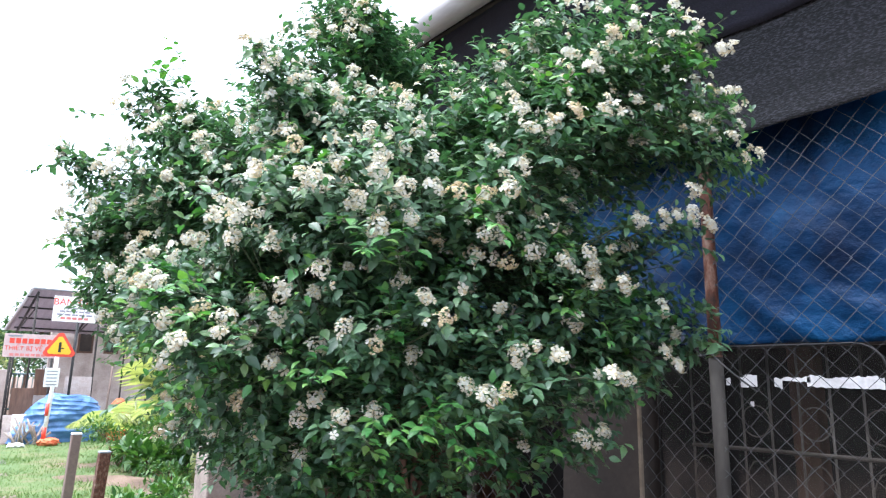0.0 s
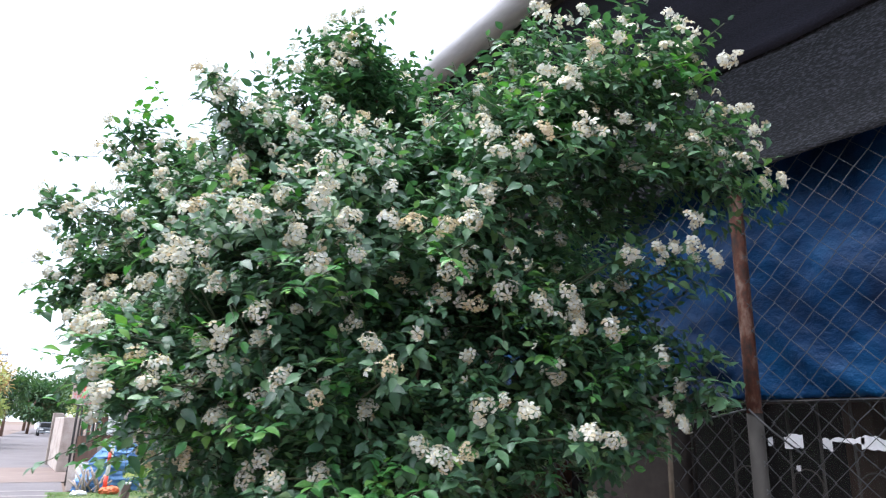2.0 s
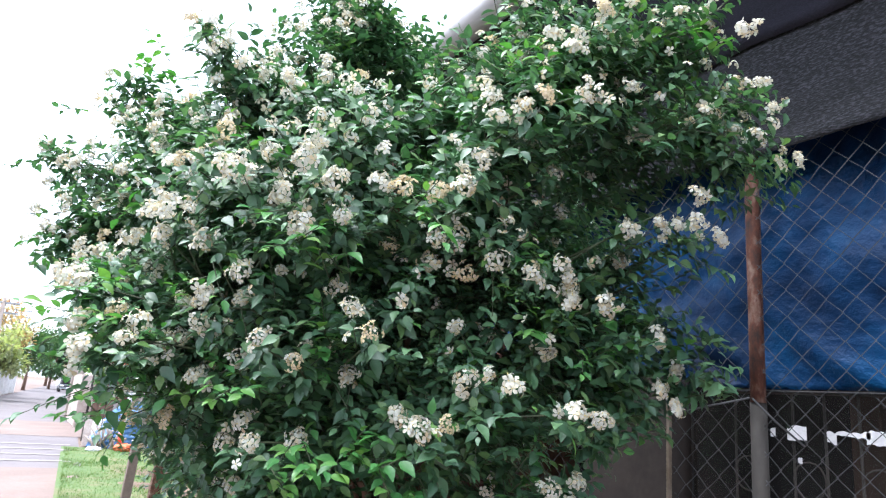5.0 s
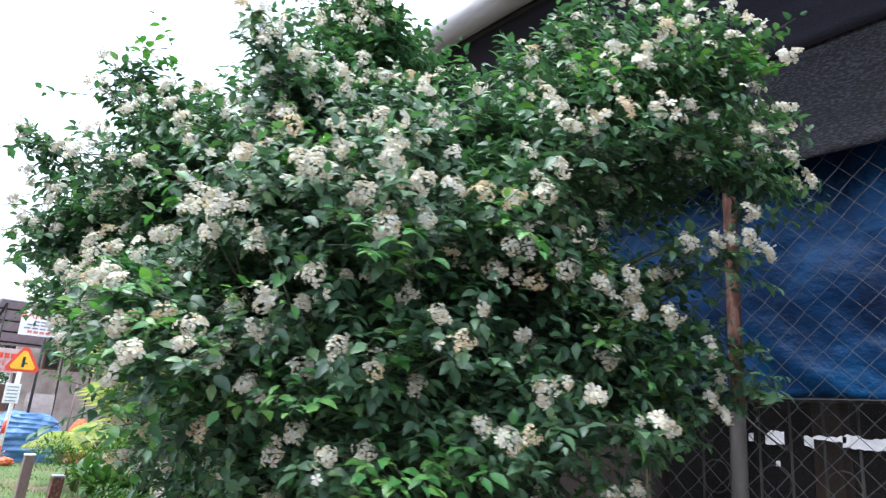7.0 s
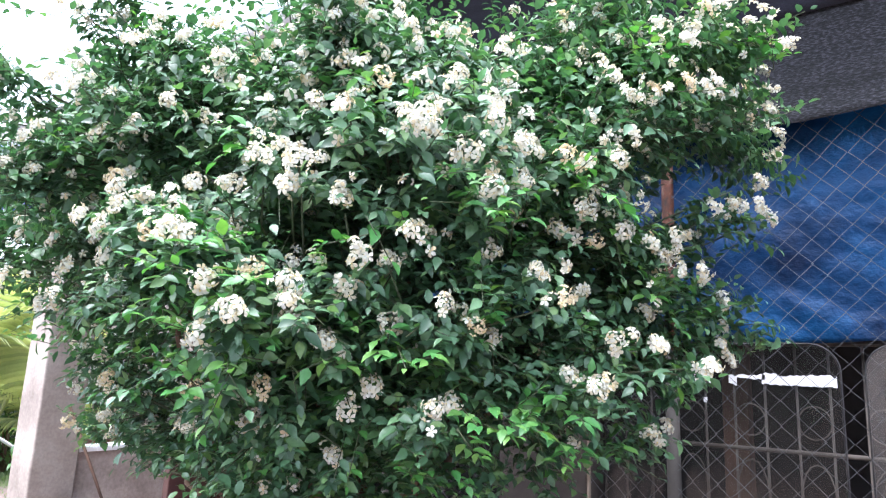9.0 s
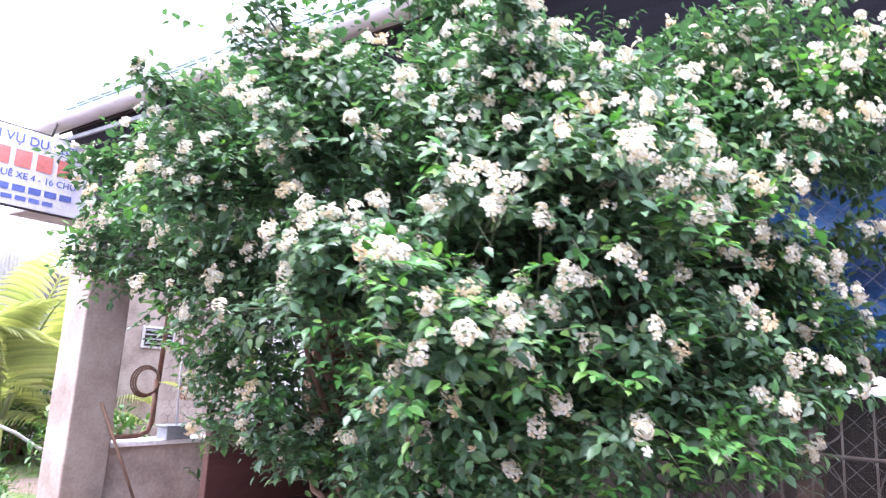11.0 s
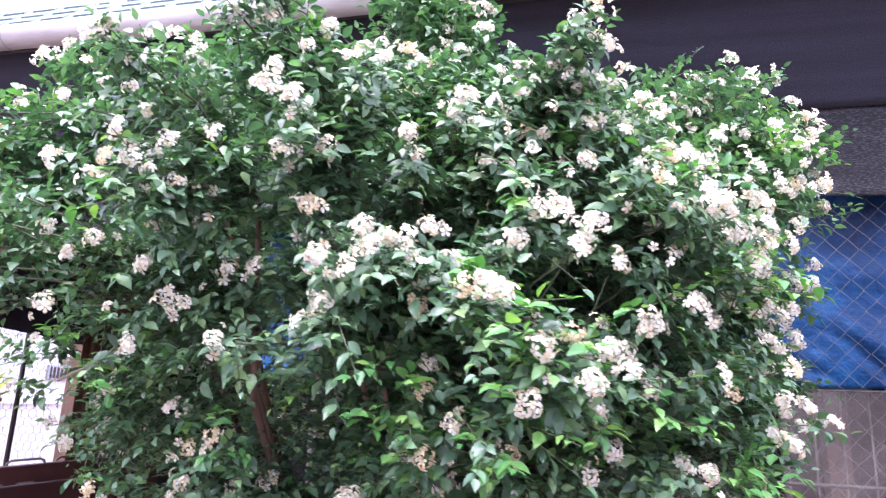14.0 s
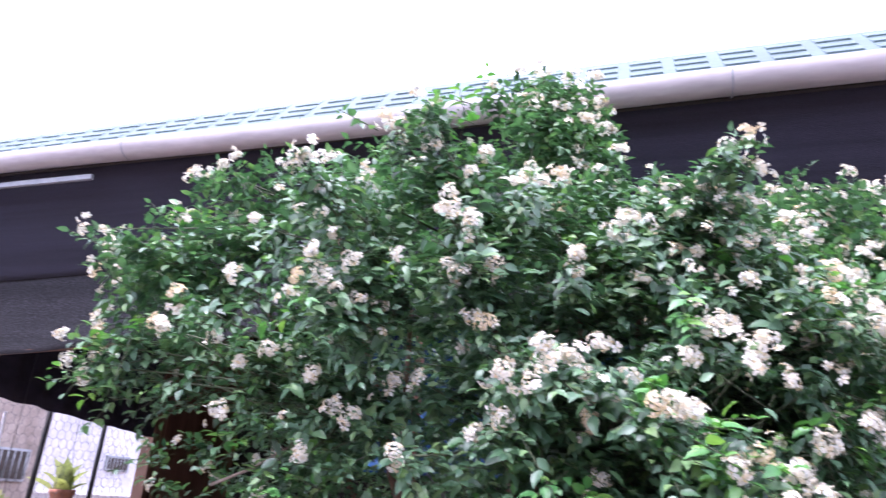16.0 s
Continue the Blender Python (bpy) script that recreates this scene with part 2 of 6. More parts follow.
def tarp_material():
    m, n, l, b = mat("blue_tarpaulin", 0.5)
    big, crinkle, fine = noise_of(n, l, 2.6, 4), noise_of(n, l, 11, 5, (1, 1.0, 1.1), 0.62), noise_of(n, l, 34, 4, (1, 0.8, 1.2))
    c = ramp(n, l, big, [(0.34, (0.002, 0.011, 0.040)), (0.5, (0.003, 0.032, 0.10)), (0.64, (0.006, 0.064, 0.175))])
    scuff = ramp(n, l, fine, [(0.64, (0, 0, 0)), (0.8, (0.3, 0.3, 0.3))])
    l.new(mixed(n, l, scuff, c, (0.035, 0.085, 0.20)), b.inputs["Base Color"])
    b.inputs["Specular IOR Level"].default_value = 0.22
    bump(n, l, b, crinkle, 0.6, 0.03)
    return m


M_TARP = tarp_material()


def dusty_glass(name, thin, thick):
    """Clear pane: see-through, glossy by Fresnel on both faces, under a thin film of dust."""
    m, n, l, b = mat(name, 0.7)
    b.inputs["Base Color"].default_value = (0.42, 0.37, 0.34, 1)
    tr, gl = n.new("ShaderNodeBsdfTransparent"), n.new("ShaderNodeBsdfGlossy")
    tr.inputs[0].default_value = (0.74, 0.76, 0.77, 1)
    gl.inputs["Roughness"].default_value = 0.06
    fr = n.new("ShaderNodeFresnel")
    fr.inputs["IOR"].default_value = 1.4
    ms, film = n.new("ShaderNodeMixShader"), n.new("ShaderNodeMixShader")
    l.new(fr.outputs[0], ms.inputs[0])
    l.new(tr.outputs[0], ms.inputs[1])
    l.new(gl.outputs[0], ms.inputs[2])
    dust = ramp(n, l, noise_of(n, l, 4, 6), [(0.3, (thin, thin, thin)), (0.75, (thick, thick, thick))])
    l.new(dust, film.inputs[0])
    l.new(ms.outputs[0], film.inputs[1])
    l.new(b.outputs[0], film.inputs[2])
    l.new(film.outputs[0], n["Material Output"].inputs["Surface"])
    return m


M_GLASS = dusty_glass("dusty_glass", 0.004, 0.016)
# dust film thickened here to imitate bright street reflections in the pane
M_GLASSFILM = dusty_glass("reflection_film_glass", 0.03, 0.10)


# ---- building helpers ----
def thing(name, label, category, at=(0, 0, 0), group="", kind=""):
    ob = new(name)
    ob.location = at
    return tagged(ob, label, category, group, kind)


def put(name, mesh, material=None, parent=None, label="", m=None):
    ob = new(name, mesh)
    if material and not mesh.materials:
        mesh.materials.append(material)
    if parent:
        ob.parent = parent
        ob.matrix_parent_inverse = Matrix.Translation(parent.matrix_basis.translation).inverted()
    if m is not None:
        ob.matrix_basis = m
    return tagged(ob, label)


def part(name, bm, material, parent=None, label=""):
    mesh = bpy.data.meshes.new(name)
    bm.to_mesh(mesh)
    bm.free()
    return put(name, mesh, material, parent, label)


def raw(name, verts, faces, material, smooth=True):
    mesh = bpy.data.meshes.new(name)
    mesh.from_pydata([tuple(v) for v in verts], [], [tuple(f) for f in faces])
    mesh.materials.append(material)
    if smooth:
        mesh.polygons.foreach_set("use_smooth", [True] * len(mesh.polygons))
    mesh.update()
    return mesh


def box_bm(x0, y0, z0, x1, y1, z1, bev=0.006, bm=None):
    bm = bm or bmesh.new()
    g = bmesh.ops.create_cube(bm, size=1.0)
    bmesh.ops.scale(bm, vec=(x1 - x0, y1 - y0, z1 - z0), verts=g["verts"])
    bmesh.ops.translate(bm, vec=((x0 + x1) / 2, (y0 + y1) / 2, (z0 + z1) / 2), verts=g["verts"])
    if bev > 0:
        es = list({e for v in g["verts"] for e in v.link_edges})
        bmesh.ops.bevel(bm, geom=es, offset=bev, segments=2, affect="EDGES", profile=0.5)
    return bm


def tube_data(points, radii, sides=8, closed=False):
    """Vertices and faces of a tube along points, capped at both ends."""
    pts = [Vector(p) for p in points]
    if isinstance(radii, (int, float)):
        radii = [radii] * len(pts)
    vs, fs = [], []
    side = None
    for i, p in enumerate(pts):
        a, b = pts[max(i - 1, 0)], pts[min(i + 1, len(pts) - 1)]
        if closed:
            a, b = pts[i - 1], pts[(i + 1) % len(pts)]
        d = (b - a).normalized() if (b - a).length > 1e-9 else Vector((0, 0, 1))
        if side is None:
            side = d.orthogonal().normalized()
        side = (side - d * side.dot(d)).normalized()
        up = d.cross(side)
        for k in range(sides):
            w = 2 * math.pi * k / sides
            vs.append(p + radii[i] * (math.cos(w) * side + math.sin(w) * up))
    n = len(pts)
    for i in range(n if closed else n - 1):
        j = (i + 1) % n
        for k in range(sides):
            q = (k + 1) % sides
            fs.append((i * sides + k, i * sides + q, j * sides + q, j * sides + k))
    if not closed:
        fs.append(tuple(range(sides - 1, -1, -1)))
        fs.append(tuple(range((n - 1) * sides, n * sides)))
    return vs, fs


def tubes(name, runs, material, sides=8):
    """One mesh of several tubes; runs: (points, radii) or (points, radii, closed)."""
    vs, fs = [], []
    for r in runs:
        v, f = tube_data(r[0], r[1], sides, len(r) > 2 and r[2])
        o = len(vs)
        vs += v
        fs += [tuple(o + i for i in q) for q in f]
    return raw(name, vs, fs, material)


def words(name, text, size, material, m, parent, label=""):
    """A line of lettering as a thin mesh, centred, at the pose m (readable from its +z side)."""
    cu = bpy.data.curves.new(name, "FONT")
    cu.body, cu.size, cu.extrude, cu.align_x, cu.align_y = text, size, 0.002, "CENTER", "CENTER"
    tmp = bpy.data.objects.new(name, cu)
    scene.collection.objects.link(tmp)
    dg = bpy.context.evaluated_depsgraph_get()
    mesh = bpy.data.meshes.new_from_object(tmp.evaluated_get(dg))
    bpy.data.objects.remove(tmp)
    mesh.materials.clear()
    mesh.transform(m)
    return put(name, mesh, material, parent, label)


def bars(name, rows, material, m, parent, label="unreadable printed line"):
    """Plain bars (cx, cy, w, h) in the plane of the pose m, standing for writing."""
    bm = bmesh.new()
    for cx, cy, w, h in rows:
        box_bm(cx - w / 2, cy - h / 2, 0, cx + w / 2, cy + h / 2, 0.003, 0, bm)
    bm.transform(m)
    return part(name, bm, material, parent, label)

# ---- ground, road and grass ----
def sheet(name, x0, y0, x1, y1, z, material, label, category, nx=2, ny=2, lump=0.0, skew=0.0):
    vs, fs = [], []
    for j in range(ny + 1):
        for i in range(nx + 1):
            x, y = x0 + (x1 - x0) * i / nx, y0 + (y1 - y0) * j / ny
            vs.append((x + skew * (y - y0), y, z + lump * noise.noise(Vector((x * 1.3, y * 1.3, 0)))))
    for j in range(ny):
        for i in range(nx):
            a = j * (nx + 1) + i
            fs.append((a, a + 1, a + nx + 2, a + nx + 1))
    return tagged(put(name, raw(name, vs, fs, material)), label, category, kind="structure")


sheet("ground", -600, -400, 700, 1500, -0.02, M_SOIL, "bare brown soil reaching to the horizon", "ground")
sheet("road", -5.2, -20, -0.55, 400, 0.0, M_ASPHALT, "worn grey asphalt street", "road", 2, 60, 0.0, 0.063)
sheet("road_crossing", -40, 20.2, 30, 26.5, 0.006, M_PALE, "pale pinkish concrete side street crossing the road", "road")
sheet("road_apron", -3.6, 9.2, 1.25, 13.2, 0.006, M_PALE, "pale worn concrete patch in the street", "road", 2, 2, 0, 0.063)
for k in range(4):
    yy = 14.2 + 1.15 * k
    sheet("road_marking", -3.4 + 0.063 * yy, yy, 0.55 + 0.063 * yy, yy + 0.2, 0.008, M_MARK, "faded pale line painted across the asphalt", "road marking")
sheet("garden_bed", 1.9, 9.2, 5.2, 13.2, 0.002, M_SOIL, "reddish brown soil bed with fallen leaves", "ground", 40, 48, 0.075)
lawn = sheet("lawn", 0.74, 5.95, 4.6, 17.2, 0.012, M_TURF, "short patchy grass verge beside the street", "lawn", 24, 60, 0.03, 0.063)
sheet("yard_ground", 0.74, -6, 2.1, 5.95, 0.004, M_SOIL, "trodden brown soil along the fence", "ground", 8, 30, 0.012)


def grass_patch():
    rng = np.random.default_rng(5)
    n = 16000
    y = 8.0 + 9.0 * rng.random(n) ** 1.2
    x = 0.8 + 0.063 * (y - 5.95) + 3.6 * rng.random(n) ** 1.3
    h = 0.02 + 0.045 * rng.random(n)
    a = rng.random(n) * 6.283
    w = 0.004 + 0.004 * rng.random(n)
    lean = 0.6 * h
    b = rng.random(n) * 6.283
    vs = np.empty((n, 3, 3))
    vs[:, 0] = np.stack([x - w * np.cos(a), y - w * np.sin(a), np.full(n, 0.0)], 1)
    vs[:, 1] = np.stack([x + w * np.cos(a), y + w * np.sin(a), np.full(n, 0.0)], 1)
    vs[:, 2] = np.stack([x + lean * np.cos(b), y + lean * np.sin(b), h], 1)
    fs = np.arange(3 * n).reshape(n, 3)
    return put("grass", raw("grass", vs.reshape(-1, 3).tolist(), fs.tolist(), M_GRASS, False))


tagged(grass_patch(), "short yellow-green grass blades on the verge", "grass", kind="stuff")

M_TWIGPALE = worn("bleached_wood", (0.17, 0.135, 0.10), (0.12, 0.09, 0.06), (0.22, 0.18, 0.14), 8, 50, 0.8)

# ---- house front along the fence line ----
FX = 2.13                     # fence line
GX, GZ = 1.68, 3.068           # gutter
YS, YN = -4.0, 5.6            # ends of the front


def wall(name, x0, y0, z0, x1, y1, z1, material, label):
    return tagged(part(name, box_bm(x0, y0, z0, x1, y1, z1, 0.004), material), label, "wall", kind="structure")


# closing walls in the near-black colour that stands for the shop's shade
wall("wall_east", 5.6, YS - 0.1, 0, 5.75, YN + 0.12, 3.6, M_DARK, "back wall closing the open shop, coloured near-black for its shade")
wall("wall_south", FX + 0.12, YS - 0.15, 0, 5.6, YS, 3.6, M_DARK, "end wall closing the shop, coloured near-black for its shade")
wall("wall_north", 4.47, YN, 0, 5.6, YN + 0.12, 3.3, M_WOOD, "dark red-brown boarded end wall")
wall("wall_low", 2.38, YN + 0.06, 0, 4.35, YN + 0.20, 0.80, M_PLASTER, "low stained cement wall")
wall("wall_pier", FX - 0.03, 1.50, 0, FX + 0.12, 1.86, 1.62, M_PIER, "stained cement pier in the fence line, darkened in colour for its shade")
# wall_west is never in view; added for pane reflections and bounced light
wall("wall_west", -9.3, -14, 0, -9.1, 12, 3.2, M_PIERPALE, "plain unseen wall added across the street to shape reflections")
# pale ground added to reflect light up onto the neighbour's wall
sheet("yard_bounce_sheet", 2.5, 5.9, 13.0, 9.3, 0.018, M_PALE, "pale sheet added in the neighbour's yard to bounce light", "paving")
wall("floor", FX + 0.12, YS, -0.02, 5.6, YN + 0.06, 0.03, M_FLOOR, "red-brown cement floor of the shop")
tagged(part("trim", box_bm(2.36, YN + 0.02, 0.80, 3.35, YN + 0.26, 0.835, 0.005), M_WHITE), "pale cement ledge on the low wall", "trim", kind="structure")
tagged(part("wall_pier_edge", box_bm(FX - 0.036, 1.490, 0, FX - 0.018, 1.50, 1.55, 0.003), M_TWIGPALE), "narrow wooden strip along the pier's edge", "trim", kind="structure")
tagged(part("ceiling", box_bm(1.86, YS, 3.24, 5.6, YN + 0.3, 3.28, 0), M_DARK), "underside of the roof, coloured near-black for its shade", "ceiling", kind="structure")


def pillar():
    bm = box_bm(2.05, YN, 0, 2.37, YN + 0.32, 3.0, 0.012)
    bmesh.ops.subdivide_edges(bm, edges=[e for e in bm.edges if abs(e.verts[0].co.z - e.verts[1].co.z) > 1], cuts=24)
    for v in bm.verts:
        v.co += 0.006 * noise.noise_vector(v.co * 3.0)
    return tagged(part("concrete_pillar", bm, M_CONC), "square bare concrete pillar with a rough stained face", "pillar")


pillar()


# ---- roof: tile-patterned metal sheet and plastic gutter ----
def tile_roof():
    """Pressed tile sheet: a sloping flat sheet with four louvre-like ridges pressed into each pan, above the gutter."""
    y0, y1, pitch, slope, run_up = YS - 0.6, 6.0, 0.185, radians(50), 0.40
    vs, fs = [], []

    def at(s, y, off):
        return (GX + 0.03 + s * math.cos(slope) - off * math.sin(slope), y, GZ + 0.055 + s * math.sin(slope) + off * math.cos(slope))

    def block(points, faces):
        o = len(vs)
        vs.extend(points)
        fs.extend(tuple(o + i for i in f) for f in faces)

    block([at(0, y0, 0), at(0, y1, 0), at(run_up, y1, 0), at(run_up, y0, 0)], [(0, 1, 2, 3)])
    k = 0
    while y0 + (k + 1) * pitch < y1:
        ya, yb = y0 + k * pitch + 0.024, y0 + (k + 1) * pitch - 0.024
        for r in range(4):
            s0, s1 = 0.03 + 0.09 * r, 0.03 + 0.09 * r + 0.072
            block([at(s0, ya, 0.0), at(s0, yb, 0.0), at(s0 + 0.004, yb - 0.006, 0.007), at(s0 + 0.004, ya + 0.006, 0.007), at(s1, yb, 0.0), at(s1, ya, 0.0)],
                  [(0, 1, 2, 3), (3, 2, 4, 5), (0, 3, 5), (1, 4, 2)])
        k += 1
    roof = thing("roof", "teal pressed-metal tile sheet roof with a grey gutter", "roof", (GX, 0, GZ))
    put("tile_sheet", raw("tile_sheet", vs, fs, M_TILE, False), None, roof, "faded teal tile-patterned sheet")
    top = run_up
    rx, rz = GX + 0.03 + top * math.cos(slope), GZ + 0.055 + top * math.sin(slope)
    bm = bmesh.new()
    c = [bm.verts.new(p) for p in ((rx, y0, rz), (rx, y1, rz), (5.75, y1, 3.45), (5.75, y0, 3.45))]
    bm.faces.new(c)
    bmesh.ops.solidify(bm, geom=bm.faces[:], thickness=0.02)
    part("upper_sheet", bm, M_TILE, roof)
    # gutter: a three-quarter round channel, joined by collars
    vs, fs = [], []
    run, arc = [YS - 0.6 + 0.35 * i for i in range(31)], 16
    for y in run:
        sag = 0.006 * math.sin(y * 1.7)
        for outer in (0.066, 0.060):
            for k in range(arc + 1):
                w = radians(200 * k / arc - 190)
                vs.append((GX - 0.01 + outer * math.cos(w), y, GZ + sag + outer * math.sin(w)))
    m = 2 * (arc + 1)
    for j in range(len(run) - 1):
        for k in range(arc):
            for o in (0, arc + 1):
                a = j * m + o + k
                fs.append((a, a + 1, a + m + 1, a + m))
    put("gutter", raw("gutter", vs, fs, M_GUTTER), None, roof, "round grey-white plastic gutter")
    for yj in (-1.7, 1.11, 3.9):
        vs, fs = [], []
        for yy in (yj - 0.004, yj + 0.004):
            for k in range(arc + 1):
                w = radians(200 * k / arc - 190)
                vs.append((GX - 0.01 + 0.068 * math.cos(w), yy, GZ + 0.068 * math.sin(w)))
        for k in range(arc):
            fs.append((k, k + 1, arc + 2 + k, arc + 1 + k))
        put("gutter_collar", raw("gutter_collar", vs, fs, M_GREYBOX), None, roof)
    # dark strip added where only the gutter's shadow falls
    part("gutter_shade_strip", box_bm(GX + 0.07, YS - 0.6, GZ - 0.03, GX + 0.09, 6.0, GZ + 0.06, 0.003), M_PIER, roof, "thin dark strip standing for the shadow behind the gutter")
    part("flashing", box_bm(GX + 0.03, 4.15, 2.935, GX + 0.05, 6.0, 2.965, 0.003), M_GREYBOX, roof, "pale strip below the gutter")
    for k in range(9):
        part("rafter", box_bm(GX + 0.1, YS + 0.3 + 1.15 * k, 3.10, 5.6, YS + 0.36 + 1.15 * k, 3.2, 0.004), M_WOOD, roof)
    return roof


tile_roof()


# ---- shade cloths hung from the eaves ----
def cloth(name, top, bottom, y0, y1, material, label, ny=90, nz=14, wave=0.012, category="shade cloth"):
    """A hung cloth between two edges, each a function of y that gives (x, z)."""
    vs, fs = [], []
    for j in range(nz + 1):
        f = j / nz
        for i in range(ny + 1):
            y = y0 + (y1 - y0) * i / ny
            a, b = top(y), bottom(y)
            x, z = a[0] + (b[0] - a[0]) * f, a[1] + (b[1] - a[1]) * f
            w = wave * (noise.noise(Vector((y * 0.9, z * 7, 1.3))) + 0.6 * noise.noise(Vector((y * 4, z * 3, 7.7))))
            vs.append((x - abs(w), y, z + 0.4 * w * f))
    n = ny + 1
    for j in range(nz):
        for i in range(ny):
            a = j * n + i
            fs.append((a, a + 1, a + n + 1, a + n))
    ob = put(name, raw(name, vs, fs, material))
    md = ob.modifiers.new("thickness", "SOLIDIFY")
    md.thickness = 0.003
    return tagged(ob, label, category)


def net_low(y):
    drop = 0.0 if y < 1.5 else 0.16 * (y - 1.5) / 3.2
    return (2.085, 2.285 - drop + 0.008 * math.sin(5 * y))


cloth("eaves_cloth", lambda y: (1.78, 3.05), lambda y: (2.08, 2.64 - (0.0 if y < 1.5 else 0.03 * (y - 1.5))), YS, YN + 0.05, M_NETFINE, "smooth dark grey cloth hung under the eaves", 90, 14, 0.02)
cloth("shade_net", lambda y: (2.09, 2.68 - (0.0 if y < 1.5 else 0.03 * (y - 1.5))), net_low, YS, YN + 0.02, M_NET, "rough black knitted shade net, sagging towards one end", 120, 14, 0.014)
rail = put("timber_rail", tubes("timber_rail", [([(2.10, 3.7, 2.19), (2.10, 4.6, 2.14), (2.10, 5.58, 2.09)], 0.016)], M_WOOD))
tagged(rail, "thin brown timber rail along the net's lower edge", "rail")
rope = put("red_rope", tubes("red_rope", [([(1.79, -0.9, 2.985), (1.79, 0.0, 2.968), (1.79, 0.42, 2.960)], 0.003)], M_RED, 6))
tagged(rope, "thin red rope along the dark eaves cloth", "rope")


def tarp_front():
    vs, fs = [], []
    ny, nz = 260, 60
    for j in range(nz + 1):
        for i in range(ny + 1):
            y, z = -3.6 + 6.4 * i / ny, 1.60 + 0.86 * j / nz
            p = Vector((y * 2.9, z * 2.6, 0.4))
            d = 0.030 * noise.noise(p) + 0.016 * noise.noise(p * 2.7 + Vector((3, 1, 0))) + 0.007 * noise.noise(p * 7.3)
            low = max(0.0, 1 - (z - 1.6) / 0.42)
            q = 0.7 * y - z
            d += 0.020 * low * (1 - abs(math.sin(15 * q + 2.5 * noise.noise(p * 0.8)))) ** 1.5
            d += 0.012 * low * abs(math.sin(31 * q + 4 * noise.noise(p * 0.6)))
            d += 0.016 * (abs(noise.noise(Vector((2.6 * y + 0.8 * z, 3.0 * z - 0.9 * y, 2)))) ** 0.6 - 0.4)
            d += 0.05 * low * (0.5 + 0.5 * math.sin(2.1 * y + 0.6))
            hem = 0.012 * noise.noise(Vector((y * 3, 0, 5))) if j == 0 else 0
            vs.append((2.235 + d, y, z + hem))
    n = ny + 1
    for j in range(nz):
        for i in range(ny):
            a = j * n + i
            fs.append((a, a + 1, a + n + 1, a + n))
    ob = put("tarpaulin", raw("tarpaulin", vs, fs, M_TARP))
    ob.modifiers.new("thickness", "SOLIDIFY").thickness = 0.002
    return tagged(ob, "creased dark blue tarpaulin hung behind the wire fence", "tarpaulin")


tarp_front()


# ---- chain-link fence ----
def fence():
    f = thing("chain_link_fence", "galvanised chain-link wire fence on rusty pipe posts", "fence", (FX, 1.2, 0))
    cell, z0, z1, y0, y1 = 0.077, 0.06, 2.34, -3.4, 2.45
    runs = []
    half = cell / 2
    count = int((y1 - y0) / half)
    steps = int((z1 - z0) / half)
    rng = np.random.default_rng(8)
    for k in range(count):
        base = y0 + k * half
        jit = rng.normal(0, 0.0016, (steps + 1, 2))
        pts = []
        for s in range(steps + 1):
            side = (s % 2) * half if k % 2 == 0 else (1 - s % 2) * half
            bow = 0.012 * noise.noise(Vector((base * 1.1, s * 0.13, 2)))
            pts.append((FX + bow + (0.0016 if s % 2 else -0.0016) + jit[s, 0], base + side * 1.03 + jit[s, 1], z0 + s * half))
        runs.append((pts, 0.0016))
    ob = put("wire_mesh", tubes("wire_mesh", runs, M_WIRE, 4), None, f, "diamond-woven wire mesh")
    tagged(ob, kind="stuff")
    for y in (-1.6, 1.205, 2.45):
        lower = [(FX + 0.012, y + 0.004, z) for z in (0.0, 0.5, 1.0, 1.55)]
        upper = [(FX + 0.006, y, z) for z in (1.55, 1.8, 2.1, 2.4)]
        put("post", tubes("post", [(upper, [0.0215, 0.021, 0.0215, 0.021])], M_RUST, 14), None, f, "rust-red steel pipe post")
        put("post_foot", tubes("post_foot", [(lower, [0.023, 0.0225, 0.023, 0.0228])], M_PIPE, 14), None, f, "grey lower pipe of the post")
    put("tie_wire", tubes("tie_wire", [([(FX - 0.03, 1.21, 1.56), (FX - 0.03, 1.36, 1.53), (FX - 0.03, 1.52, 1.49)], 0.003),
                                       ([(FX - 0.03, 1.2, 1.56), (FX - 0.02, 1.14, 1.50), (FX - 0.02, 1.06, 1.44)], 0.003)], M_WIRE, 5), None, f)
    return f


fence()


# ---- old window panes leaning behind the fence ----
def pane(y0, y1, label, glass):
    p = thing("window_pane", label, "glass pane", (FX + 0.04, (y0 + y1) / 2, 0.72))
    r, z0, z1 = 0.085, 0.72, 1.585
    ring = []
    for cy, cz, a0 in ((y1 - r, z1 - r, 0), (y0 + r, z1 - r, 90), (y0 + r, z0 + r, 180), (y1 - r, z0 + r, 270)):
        for k in range(7):
            w = radians(a0 + 15 * k)
            ring.append((cy + r * math.cos(w), cz + r * math.sin(w)))
    bm = bmesh.new()
    fr = bm.faces.new([bm.verts.new((FX + 0.040, y, z)) for y, z in ring])
    ex = bmesh.ops.extrude_face_region(bm, geom=[fr])
    bmesh.ops.translate(bm, vec=(0.005, 0, 0), verts=[v for v in ex["geom"] if isinstance(v, bmesh.types.BMVert)])
    g = part("glass", bm, glass, p, "dusty clear glass with rounded corners")
    g.visible_shadow = False
    put("rubber_seal", tubes("rubber_seal", [([(FX + 0.043, y, z) for y, z in ring], 0.0035, True)], M_BLACK, 6), None, p)
    return p


pane(0.71, 1.46, "dusty glass pane with torn white paper strips stuck on it", M_GLASS)
pane(-0.09, 0.645, "rounded glass pane behind the fence, its dust film thickened to stand for reflections", M_GLASSFILM)
